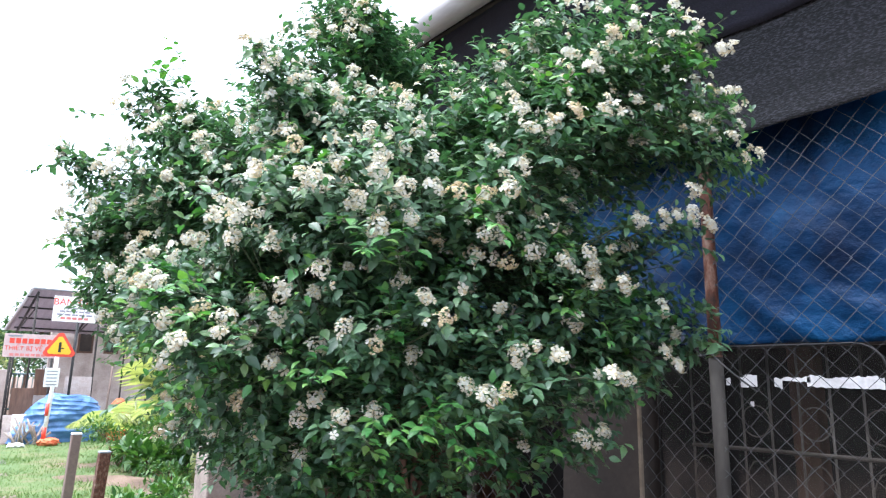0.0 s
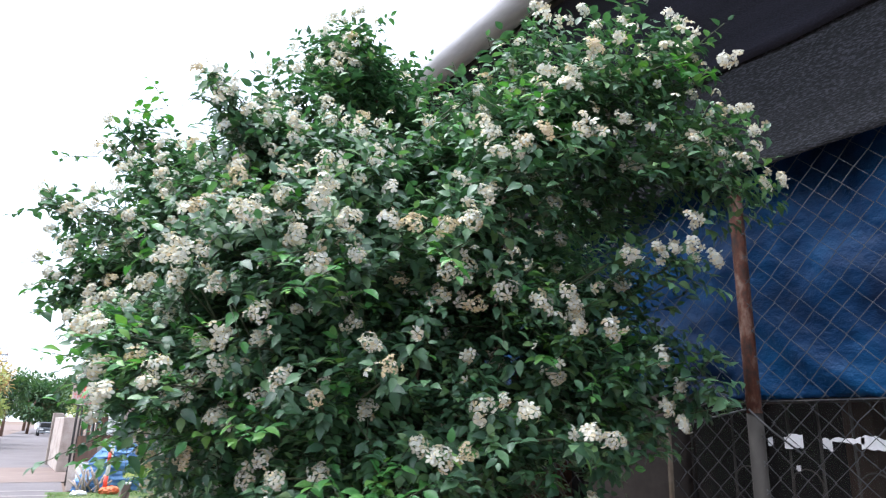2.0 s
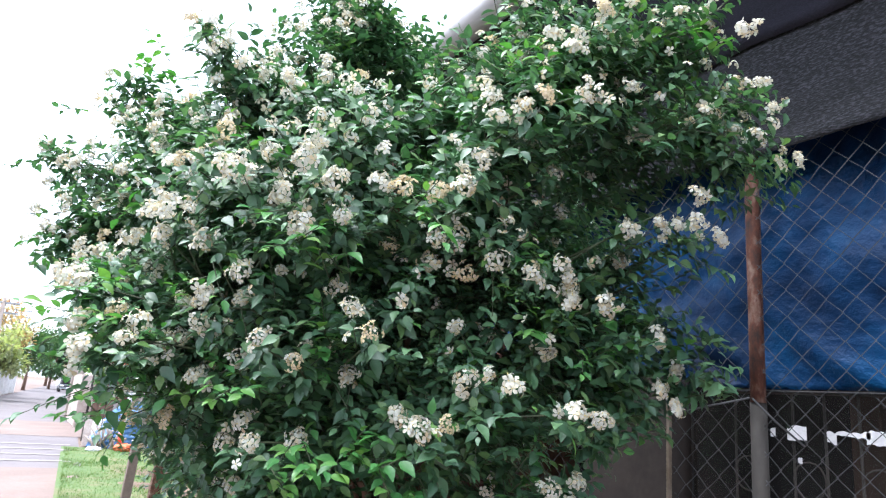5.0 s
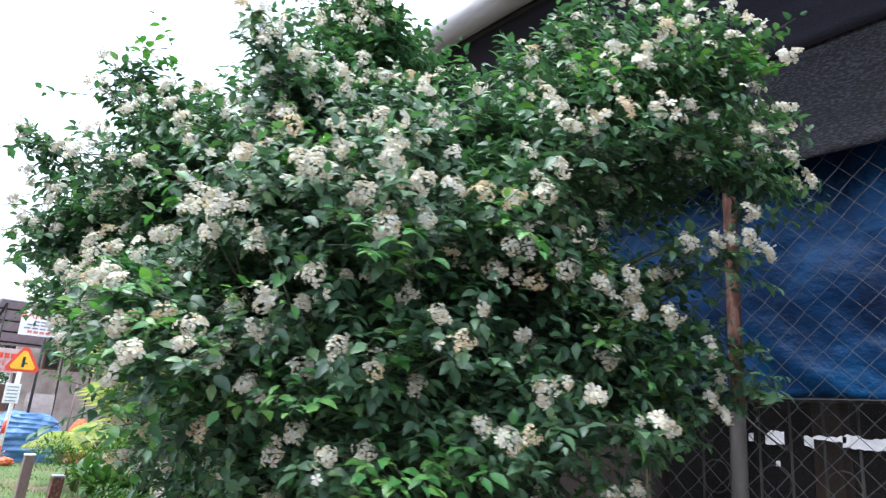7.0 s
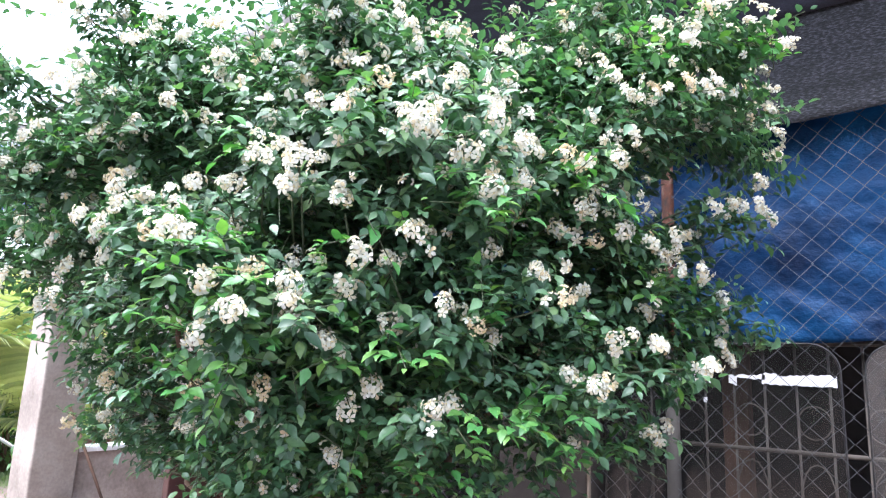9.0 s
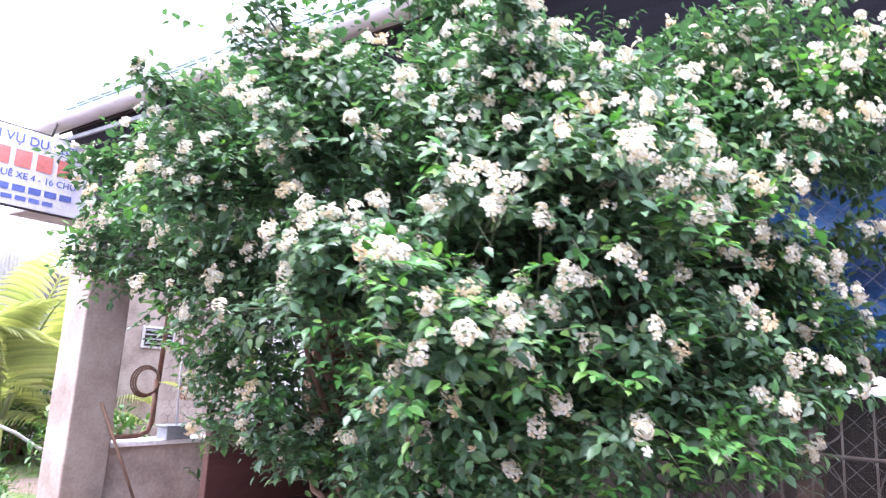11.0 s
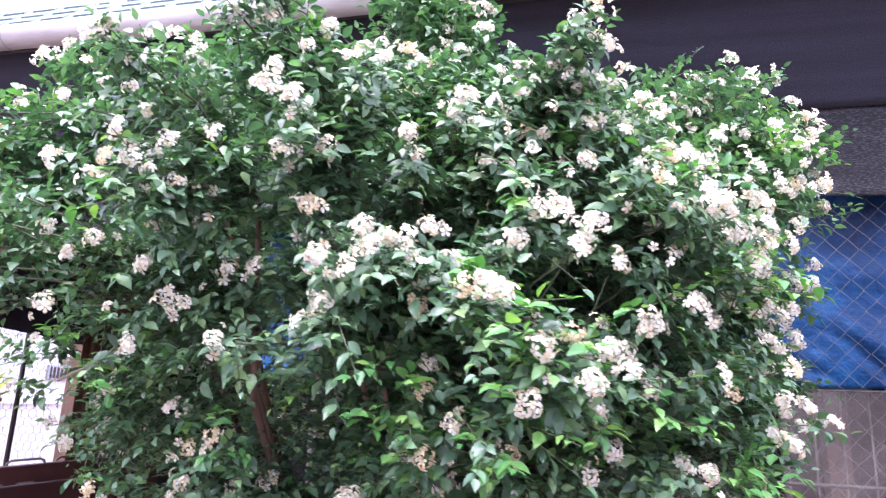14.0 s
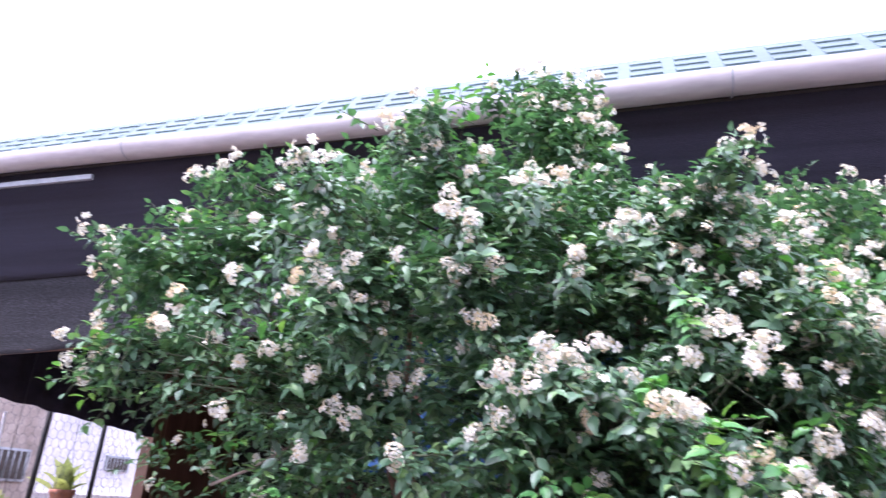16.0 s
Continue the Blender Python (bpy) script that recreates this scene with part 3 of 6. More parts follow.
pane(-0.88, -0.13, "rounded glass pane behind the fence, its dust film thickened to stand for reflections", M_GLASSFILM)


def paper(y0, y1, z, h, seed, taper=0.0):
    rng = np.random.default_rng(seed)
    n = max(9, int((y1 - y0) / 0.006))
    top = [(FX + 0.036, y0 + (y1 - y0) * i / n, z + h / 2 + min(0.010, 0.28 * h) * noise.noise(Vector((70 * (y0 + (y1 - y0) * i / n), z, seed))) + rng.normal(0, 0.0008)) for i in range(n + 1)]
    low = [(FX + 0.036, y0 + (y1 - y0) * i / n, z - h / 2 * (1 - taper * i / n) + 0.004 * noise.noise(Vector((90 * (y0 + (y1 - y0) * i / n), z, seed + 5)))) for i in range(n + 1)]
    vs = top + low
    fs = [(i, i + 1, n + 2 + i, n + 1 + i) for i in range(n)]
    ob = put("paper_strip", raw("paper_strip", vs, fs, M_PAPER, False))
    ob.modifiers.new("thickness", "SOLIDIFY").thickness = 0.0006
    return tagged(ob, "torn strip of white paper stuck on the glass", "paper", "paper remnants on the glass")


paper(0.72, 0.93, 1.470, 0.034, 3, 0.2)
paper(0.92, 1.005, 1.478, 0.014, 4, 0.5)
paper(1.005, 1.03, 1.465, 0.034, 9, 0.6)
paper(1.085, 1.14, 1.472, 0.036, 5)
paper(1.175, 1.19, 1.470, 0.020, 6)
paper(1.10, 1.112, 1.40, 0.016, 7)


# ---- ornamental iron grille and timber posts behind the panes ----
def grille():
    g = thing("iron_grille", "pale painted ornamental iron grille with leaf-shaped loops", "grille", (2.42, 0.4, 0.1))
    for k in range(36):
        y = -2.06 + 0.101 * k
        put("bar", tubes("bar", [([(2.42, y, 0.03), (2.42, y, 1.62)], 0.0042)], M_GRILLE, 6), None, g)
    for k in range(0, 35, 2):
        y = -2.06 + 0.101 * k + 0.0505
        for z, tall in ((1.335, 0.055), (1.09, 0.11), (0.87, 0.11)):
            pts = []
            for q in range(16):
                w = 2 * math.pi * q / 16
                pts.append((2.412, y + 0.05 * math.sin(w), z + tall * math.cos(w)))
            put("loop", tubes("loop", [(pts, 0.0026, True)], M_GRILLE, 5), None, g)
    for z in (0.12, 1.235, 1.60):
        put("rail", tubes("rail", [([(2.42, -2.2, z), (2.42, 1.48, z)], 0.008)], M_GRILLE, 6), None, g)
    return g


grille()
for y in (-1.1, -0.36, 0.365, 1.085):
    tagged(part("timber_post", box_bm(2.48, y - 0.045, 0.03, 2.56, y + 0.045, 3.1, 0.006), M_WOOD), "rough brown timber post behind the panes", "post", "posts behind the panes")


# ---- the open end beside the pillar ----
def side_screen():
    s = thing("mesh_screen", "hexagonal wire screen on thin black iron bars", "screen", (3.3, YN + 0.1, 0.84))
    for x in (3.30, 3.86):
        put("bar", tubes("bar", [([(x, YN + 0.1, 0.835), (x, YN + 0.1, 2.3)], 0.018)], M_BLACK, 8), None, s)
    runs = []
    a = 0.042
    for row in range(int(1.5 / (1.5 * a))):
        z = 0.86 + row * 1.5 * a
        for col in range(int(1.45 / (math.sqrt(3) * a))):
            x = 2.86 + col * math.sqrt(3) * a + (math.sqrt(3) / 2 * a if row % 2 else 0)
            h = math.sqrt(3) / 2 * a
            runs.append(([(x - h, YN + 0.13, z + a / 2), (x, YN + 0.13, z + a), (x + h, YN + 0.13, z + a / 2)], 0.0016))
            runs.append(([(x + h, YN + 0.13, z + a / 2), (x + h, YN + 0.13, z - a / 2)], 0.0016))
    tagged(put("hex_mesh", tubes("hex_mesh", runs, M_WIRE, 3), None, s), kind="stuff")
    return s


side_screen()
tagged(part("timber_post", box_bm(4.36, YN + 0.02, 0.03, 4.45, YN + 0.14, 3.1, 0.006), M_WOOD), "reddish brown timber post at the end of the screen", "post")


def side_curtain():
    vs, fs = [], []
    nx, nz = 80, 8
    for j in range(nz + 1):
        for i in range(nx + 1):
            x = 2.2 + 2.4 * i / nx
            z = 1.975 - 0.065 * (x - 2.86) + (0.9 + 0.065 * (x - 2.86)) * j / nz + (0.014 * noise.noise(Vector((x * 6, 0, 3))) if j == 0 else 0)
            vs.append((x, YN + 0.03 + 0.012 * math.sin(26 * x + 2 * noise.noise(Vector((x * 3, z, 0)))) * (1 - 0.5 * j / nz), z))
    n = nx + 1
    for j in range(nz):
        for i in range(nx):
            a = j * n + i
            fs.append((a, a + 1, a + n + 1, a + n))
    ob = put("curtain", raw("curtain", vs, fs, M_NETFINE))
    ob.modifiers.new("thickness", "SOLIDIFY").thickness = 0.003
    return tagged(ob, "dark gathered cloth hung over the screen", "curtain")


side_curtain()


def bench():
    b = thing("wooden_bench", "dark red-brown wooden bench with a high back", "bench", (3.0, 4.5, 0.03))
    for z0, z1 in ((0.10, 0.50), (0.506, 0.935), (0.943, 1.05)):
        part("plank", box_bm(2.46, 4.58, z0, 4.0, 4.64, z1, 0.008), M_REDWOOD, b)
    for x0, x1 in ((2.40, 2.69), (2.77, 3.06), (3.14, 3.43), (3.51, 3.80)):
        loop = [(x0, 4.61, 1.045), (x0 + 0.01, 4.61, 1.066), (x0 + 0.04, 4.61, 1.078), (x1 - 0.04, 4.61, 1.078), (x1 - 0.01, 4.61, 1.066), (x1, 4.61, 1.045)]
        put("rim", tubes("rim", [(loop, 0.007)], M_GRILLE, 6), None, b, "pale worn metal edging")
    for x0, x1 in ((2.71, 2.745), (2.84, 2.96)):
        part("bracket", box_bm(x0, 4.572, 0.945, x1, 4.579, 0.957, 0.002), M_GRILLE, b, "pale metal bracket")
    part("seat", box_bm(2.46, 4.05, 0.42, 4.0, 4.575, 0.48, 0.01), M_REDWOOD, b)
    for x in (2.5, 3.9):
        for y in (4.1, 4.5):
            part("leg", box_bm(x, y, 0.03, x + 0.06, y + 0.06, 0.42, 0.005), M_REDWOOD, b)
    return b


bench()

# ---- the flowering bush ----
BASE = Vector((1.22, 1.85, 0.0))
AXIS = Vector((1.18, 1.80, 0.0))
CROWN = []
rng_b = np.random.default_rng(21)


def limb(at, full, sparse):
    """A limb of the bush: the middle of its crown, its full blossom heads and its few-flowered ones."""
    CROWN.append((Vector(at), [Vector(p) for p in full], [Vector(p) for p in sparse]))


limb((0.71, 2.07, 1.33), [(0.64, 2.09, 1.45), (0.73, 1.99, 1.29), (0.65, 2.05, 1.31)],
     [(0.66, 2.09, 1.35), (0.60, 1.97, 1.40), (0.97, 2.04, 1.21)])
limb((0.63, 1.55, 1.39), [(0.56, 1.56, 1.54), (0.52, 1.51, 1.45), (0.58, 1.43, 1.40), (0.67, 1.55, 1.33), (0.70, 1.64, 1.38), (0.64, 1.72, 1.31), (0.71, 1.62, 1.32), (0.71, 1.38, 1.28)],
     [(0.56, 1.57, 1.50)])
limb((0.99, 0.95, 1.48), [(0.98, 0.88, 1.50), (1.05, 0.81, 1.47), (1.14, 0.85, 1.46), (1.09, 0.94, 1.57), (0.93, 0.94, 1.50), (1.07, 1.09, 1.60), (0.95, 1.01, 1.60), (0.83, 0.98, 1.44), (0.85, 0.94, 1.42), (0.90, 0.94, 1.43), (1.11, 0.94, 1.34), (1.16, 0.93, 1.35)],
     [(1.10, 1.10, 1.31), (0.96, 0.92, 1.52)])
limb((0.72, 1.09, 1.50), [(0.63, 1.09, 1.54), (0.69, 1.07, 1.51), (0.76, 0.95, 1.56), (0.74, 0.99, 1.60), (0.80, 1.11, 1.50), (0.74, 1.15, 1.39), (0.68, 1.27, 1.41), (0.65, 1.12, 1.38)],
     [(0.75, 1.08, 1.64)])
limb((0.50, 1.35, 1.64), [(0.50, 1.29, 1.76), (0.48, 1.37, 1.78), (0.37, 1.42, 1.64), (0.57, 1.35, 1.55), (0.40, 1.36, 1.56), (0.63, 1.31, 1.57), (0.48, 1.27, 1.56), (0.58, 1.39, 1.61), (0.45, 1.32, 1.58), (0.51, 1.35, 1.80), (0.53, 1.47, 1.68), (0.41, 1.38, 1.48), (0.50, 1.31, 1.73), (0.62, 1.34, 1.49), (0.40, 1.29, 1.51)],
     [(0.63, 1.42, 1.65), (0.46, 1.24, 1.53), (0.53, 1.33, 1.80)])
limb((0.42, 1.65, 1.67), [(0.38, 1.65, 1.67), (0.47, 1.58, 1.71), (0.39, 1.63, 1.74), (0.42, 1.70, 1.62), (0.49, 1.55, 1.76), (0.42, 1.88, 1.56), (0.49, 1.78, 1.81), (0.40, 1.63, 1.71), (0.48, 1.76, 1.60), (0.36, 1.69, 1.69), (0.54, 1.89, 1.71)],
     [(0.46, 1.58, 1.74), (0.43, 1.60, 1.73)])
limb((1.23, 0.83, 1.68), [(1.08, 0.88, 1.69), (1.22, 0.80, 1.80), (1.27, 0.76, 1.80), (1.31, 0.75, 1.79), (1.23, 0.91, 1.76), (1.08, 0.87, 1.65), (1.14, 0.85, 1.65), (1.26, 0.84, 1.61), (1.28, 0.85, 1.52), (1.33, 0.86, 1.56), (1.31, 0.84, 1.49)],
     [(1.25, 0.79, 1.81)])
limb((0.49, 2.21, 1.74), [(0.53, 1.99, 1.79), (0.52, 2.05, 1.65), (0.47, 2.27, 1.63), (0.45, 2.42, 1.80), (0.49, 2.25, 1.73), (0.52, 2.34, 1.79), (0.46, 2.17, 1.75), (0.50, 2.09, 1.71), (0.52, 1.93, 1.70), (0.49, 2.00, 1.63), (0.49, 2.09, 1.56), (0.41, 2.24, 1.89), (0.44, 2.66, 1.78), (0.52, 2.66, 1.71), (0.47, 2.66, 1.73)],
     [(0.61, 2.49, 1.73), (0.47, 2.46, 1.81), (0.36, 2.33, 1.84)])
limb((0.64, 1.09, 1.82), [(0.60, 1.13, 1.65), (0.55, 1.08, 1.81), (0.65, 1.02, 1.72), (0.69, 0.99, 1.80), (0.71, 1.00, 1.75), (0.64, 1.01, 1.83), (0.73, 1.05, 2.00), (0.77, 1.07, 1.95), (0.69, 1.12, 1.95), (0.55, 1.17, 1.90), (0.49, 1.19, 1.84), (0.54, 1.11, 1.82), (0.66, 1.03, 1.87), (0.58, 1.10, 1.81), (0.71, 1.15, 1.77), (0.63, 1.05, 1.78), (0.69, 1.19, 1.81)],
     [(0.68, 1.16, 1.67), (0.61, 1.11, 1.86)])
limb((0.92, 0.94, 1.86), [(0.94, 0.94, 2.01), (0.93, 0.90, 1.95), (0.96, 0.81, 1.97), (1.03, 0.79, 1.99), (1.09, 0.94, 1.90), (0.85, 1.10, 1.74), (0.90, 1.04, 1.71), (0.92, 0.98, 1.75), (0.88, 0.91, 1.82), (0.79, 1.03, 1.83), (0.88, 0.98, 1.74), (1.01, 0.94, 1.95)],
     [(0.90, 0.89, 1.86), (0.87, 0.97, 1.82), (0.96, 0.87, 1.97)])
limb((0.32, 2.03, 1.93), [(0.34, 1.98, 1.83), (0.32, 2.00, 1.84), (0.36, 1.97, 1.89), (0.29, 2.01, 1.88), (0.28, 2.05, 2.07), (0.44, 2.00, 2.10), (0.53, 2.13, 2.21)],
     [(0.38, 1.96, 1.82), (0.33, 2.16, 1.97), (0.32, 2.05, 1.85), (0.27, 2.07, 2.05), (0.28, 2.04, 1.80), (0.26, 2.07, 2.07)])
limb((0.53, 1.50, 1.97), [(0.47, 1.49, 1.99), (0.44, 1.58, 1.91), (0.60, 1.41, 1.97), (0.53, 1.41, 2.02), (0.59, 1.48, 1.91)],
     [(0.53, 1.59, 1.91), (0.64, 1.50, 2.02), (0.49, 1.52, 1.98)])
limb((0.42, 1.79, 2.06), [(0.35, 1.75, 1.95), (0.46, 1.73, 1.90), (0.38, 1.88, 2.25), (0.44, 1.81, 1.90), (0.32, 1.79, 1.96), (0.41, 1.68, 2.05), (0.50, 1.77, 2.17), (0.47, 1.87, 2.19), (0.49, 1.65, 2.09), (0.40, 1.94, 2.19), (0.60, 1.96, 2.22)],
     [(0.47, 1.79, 1.90), (0.35, 1.78, 1.96), (0.44, 1.78, 2.10), (0.37, 1.94, 2.20), (0.43, 1.87, 2.25)])
limb((0.75, 2.90, 2.07), [(0.48, 2.61, 1.80), (0.50, 2.62, 1.75), (0.53, 2.67, 1.84), (0.60, 2.72, 1.77), (0.48, 2.66, 1.94), (0.70, 2.66, 1.99)],
     [(0.80, 2.98, 2.12), (0.85, 2.93, 2.05), (0.74, 2.93, 2.15), (0.72, 2.86, 2.04), (0.66, 2.78, 1.98)])
limb((0.57, 1.28, 2.09), [(0.52, 1.26, 2.10), (0.57, 1.31, 2.04), (0.66, 1.20, 2.05), (0.62, 1.35, 2.12), (0.53, 1.30, 1.88), (0.58, 1.29, 1.97)],
     [(0.47, 1.28, 2.15), (0.64, 1.17, 2.01), (0.63, 1.31, 2.13), (0.55, 1.32, 2.06), (0.55, 1.28, 2.13), (0.60, 1.40, 2.11), (0.51, 1.27, 2.15)])
limb((0.87, 1.18, 2.14), [(1.04, 1.09, 2.23), (0.71, 1.16, 2.06), (1.01, 1.23, 2.12), (0.99, 1.02, 2.10)],
     [(0.79, 1.18, 2.10), (0.88, 1.18, 2.05), (0.77, 1.33, 2.18), (0.77, 1.34, 2.20), (0.99, 1.10, 2.13), (0.85, 1.21, 2.11), (1.00, 1.07, 2.18)])
limb((1.23, 0.85, 2.20), [(1.08, 0.80, 2.18), (1.03, 0.82, 2.09), (1.19, 0.83, 2.17), (1.23, 0.86, 1.99), (1.15, 0.80, 2.05), (1.33, 0.70, 2.19), (1.42, 0.73, 2.01), (1.62, 0.77, 2.03), (1.26, 0.72, 2.18), (1.66, 0.84, 2.19), (1.26, 0.72, 2.01), (1.08, 0.95, 2.35), (1.02, 0.87, 2.10)],
     [(1.25, 0.70, 2.22), (1.34, 0.80, 2.34), (1.09, 0.91, 2.30), (1.07, 1.02, 2.22), (1.05, 0.92, 2.14), (1.22, 0.80, 2.23), (1.13, 1.01, 2.31), (1.24, 0.81, 2.38), (1.25, 0.73, 2.20), (1.12, 0.77, 2.20), (1.03, 0.88, 2.15)])
limb((1.23, 0.85, 2.20), [],
     [(1.33, 1.25, 2.45), (1.30, 1.00, 2.42), (1.45, 0.95, 2.30)])
limb((0.69, 1.62, 2.23), [(0.70, 1.50, 2.26), (0.78, 1.58, 2.40)],
     [(0.74, 1.71, 2.44), (0.79, 1.60, 2.28), (0.65, 1.63, 2.17), (0.77, 1.62, 2.25), (0.54, 1.62, 2.13), (0.65, 1.64, 2.10)])
limb((0.68, 2.55, 2.27), [(0.73, 2.66, 2.33), (0.61, 2.56, 2.13), (0.74, 2.55, 2.37), (0.68, 2.54, 2.31), (0.41, 2.66, 2.02), (0.49, 2.66, 2.02), (0.59, 2.66, 2.01), (0.64, 2.66, 2.08)],
     [(0.69, 2.67, 2.19), (0.75, 2.70, 2.34), (0.58, 2.21, 2.25)])
limb((1.00, 1.62, 2.52), [(1.18, 1.73, 2.59), (0.89, 1.76, 2.53), (1.14, 1.55, 2.38), (0.94, 1.57, 2.63), (0.92, 1.86, 2.63), (0.92, 1.78, 2.68), (0.92, 1.72, 2.69), (0.92, 1.64, 2.64), (0.92, 1.56, 2.54), (0.92, 1.53, 2.44), (0.92, 1.65, 2.54), (0.92, 1.73, 2.59), (0.92, 1.59, 2.49)],
     [(0.87, 1.57, 2.43), (1.00, 1.65, 2.60), (1.13, 1.75, 2.51), (1.18, 1.45, 2.39), (0.98, 1.56, 2.49), (1.15, 1.63, 2.52), (0.90, 1.58, 2.45), (1.02, 1.62, 2.66), (0.88, 1.60, 2.52), (0.80, 1.70, 2.56)])
limb((1.42, 0.95, 2.05), [(1.25, 1.09, 1.90)],
     [(1.48, 0.81, 2.17), (1.48, 0.76, 2.16), (1.48, 0.89, 2.14), (1.48, 0.84, 2.09), (1.48, 0.82, 2.06)])
limb((0.51, 1.44, 1.67), [(0.50, 1.57, 1.63), (0.52, 1.30, 1.51), (0.54, 1.29, 1.78), (0.59, 1.29, 1.48), (0.39, 1.44, 1.65), (0.37, 1.46, 1.64), (0.40, 1.42, 1.63), (0.47, 1.41, 1.73)],
     [(0.44, 1.74, 1.79), (0.51, 1.50, 1.70), (0.49, 1.39, 1.82)])
limb((0.64, 1.18, 1.62), [(0.56, 1.25, 1.71), (0.67, 1.31, 1.37), (0.57, 1.21, 1.61), (0.64, 1.21, 1.51), (0.63, 1.21, 1.62)],
     [(0.62, 1.18, 1.61), (0.61, 1.16, 1.74), (0.80, 0.97, 1.81)])
limb((1.05, 0.89, 1.75), [(0.98, 0.94, 1.71), (1.03, 0.91, 1.69), (1.17, 0.83, 1.79), (1.27, 0.76, 1.86), (1.11, 0.91, 1.68), (1.05, 1.03, 1.82)],
     [(0.94, 0.98, 1.69), (0.96, 0.91, 1.77), (1.00, 0.91, 1.76)])
limb((0.72, 2.25, 1.33), [(0.75, 2.41, 1.36), (0.68, 2.28, 1.28), (0.80, 2.36, 1.40)],
     [(0.71, 2.11, 1.27), (0.70, 2.30, 1.47)])
limb((0.98, 2.08, 1.25), [(0.77, 1.94, 1.30)],
     [(0.96, 2.13, 1.22), (0.94, 2.22, 1.20), (0.65, 2.05, 1.37)])
limb((0.72, 1.58, 1.34), [(0.54, 1.56, 1.39), (0.75, 1.63, 1.26)],
     [(0.75, 1.60, 1.20), (0.81, 1.58, 1.20)])
# leafy shoots without blossom, towards the fence
LEAFY = [(1.36, 0.87, 1.67), (1.36, 0.81, 1.66), (1.36, 0.76, 1.62), (1.36, 0.73, 1.58), (1.36, 0.82, 1.59), (1.36, 0.91, 1.68), (1.36, 0.78, 1.54), (1.36, 0.83, 1.54),
         (1.22, 0.85, 1.61), (1.22, 0.90, 1.57), (1.22, 0.81, 1.59), (1.22, 0.85, 1.48), (1.22, 0.88, 1.43), (1.22, 0.94, 1.36), (1.22, 0.95, 1.49)]
SIDE = [(0.92, 2.80, 1.60), (0.87, 2.71, 1.49), (0.83, 2.54, 1.40), (0.84, 2.53, 1.54), (0.81, 2.41, 1.45), (0.85, 2.48, 1.30), (0.82, 2.37, 1.35), (0.87, 2.39, 1.24), (0.90, 2.52, 1.22), (0.85, 2.32, 1.20),
        (0.81, 2.61, 1.60), (0.80, 2.36, 1.56), (0.95, 2.45, 1.42), (1.0, 2.62, 1.52), (1.05, 2.5, 1.32), (0.95, 2.25, 1.22)]
ARM_TIPS = [(0.47, 2.62, 2.00), (0.55, 2.62, 2.02), (0.62, 2.60, 2.04), (0.52, 2.58, 1.95), (0.60, 2.55, 1.97), (0.50, 2.60, 1.78), (0.55, 2.56, 1.72), (0.60, 2.52, 1.80), (0.62, 2.48, 1.73), (0.54, 2.50, 1.86), (0.66, 2.55, 1.90), (0.68, 2.50, 2.05)]
# open, shaded hollows between the leafy tiers: middle and radius
HOLLOWS = [(1.19, 0.91, 1.88, 0.12), (1.30, 0.86, 1.89, 0.12), (1.12, 0.92, 1.79, 0.09), (0.97, 1.04, 1.71, 0.085), (0.81, 1.07, 1.70, 0.075), (0.64, 1.29, 1.66, 0.10), (0.58, 1.32, 1.68, 0.09),
           (0.56, 1.33, 1.80, 0.08), (0.61, 1.21, 1.78, 0.08), (0.51, 1.52, 1.78, 0.08), (0.93, 1.02, 1.62, 0.07), (0.55, 1.95, 1.78, 0.07), (0.54, 2.19, 1.67, 0.07),
           (0.56, 1.33, 1.67, 0.085), (0.57, 1.27, 1.68, 0.070), (0.54, 1.48, 1.84, 0.080), (0.50, 1.69, 1.86, 0.080), (0.50, 1.87, 1.78, 0.070), (0.61, 1.91, 1.50, 0.070), (0.68, 1.18, 1.59, 0.070), (0.61, 1.48, 1.55, 0.070), (0.58, 1.66, 1.51, 0.080), (0.57, 1.55, 1.94, 0.080), (0.48, 1.91, 1.84, 0.080), (0.52, 1.35, 1.69, 0.080),
           (0.56, 1.95, 1.75, 0.070), (0.48, 1.81, 1.65, 0.080), (0.56, 1.54, 1.63, 0.070), (0.95, 1.04, 1.69, 0.080), (1.23, 0.85, 1.89, 0.100), (0.69, 1.20, 1.67, 0.070), (0.84, 1.09, 1.66, 0.060), (1.06, 0.97, 1.64, 0.070), (0.80, 1.05, 1.49, 0.070), (1.04, 0.91, 1.45, 0.080), (0.77, 1.10, 1.34, 0.080), (0.61, 1.35, 1.64, 0.080)]
ARM = [(1.50, 0.96, 2.20), (1.50, 0.93, 2.14), (1.50, 0.85, 2.09), (1.50, 0.77, 2.01), (1.50, 0.81, 1.99), (1.50, 0.79, 1.93), (1.50, 0.85, 2.03), (1.50, 0.71, 2.10), (1.50, 0.74, 2.04), (1.50, 0.69, 1.95), (1.50, 0.93, 2.08)]


def unit(v):
    return v / np.maximum(np.linalg.norm(v, axis=-1, keepdims=True), 1e-9)


def outside(points):
    """Those of the points that lie in none of the hollows."""
    return [c for c in points if all((c[0] - x) ** 2 + (c[1] - y) ** 2 + ((c[2] - z) / 0.75) ** 2 > r * r for x, y, z, r in HOLLOWS)]


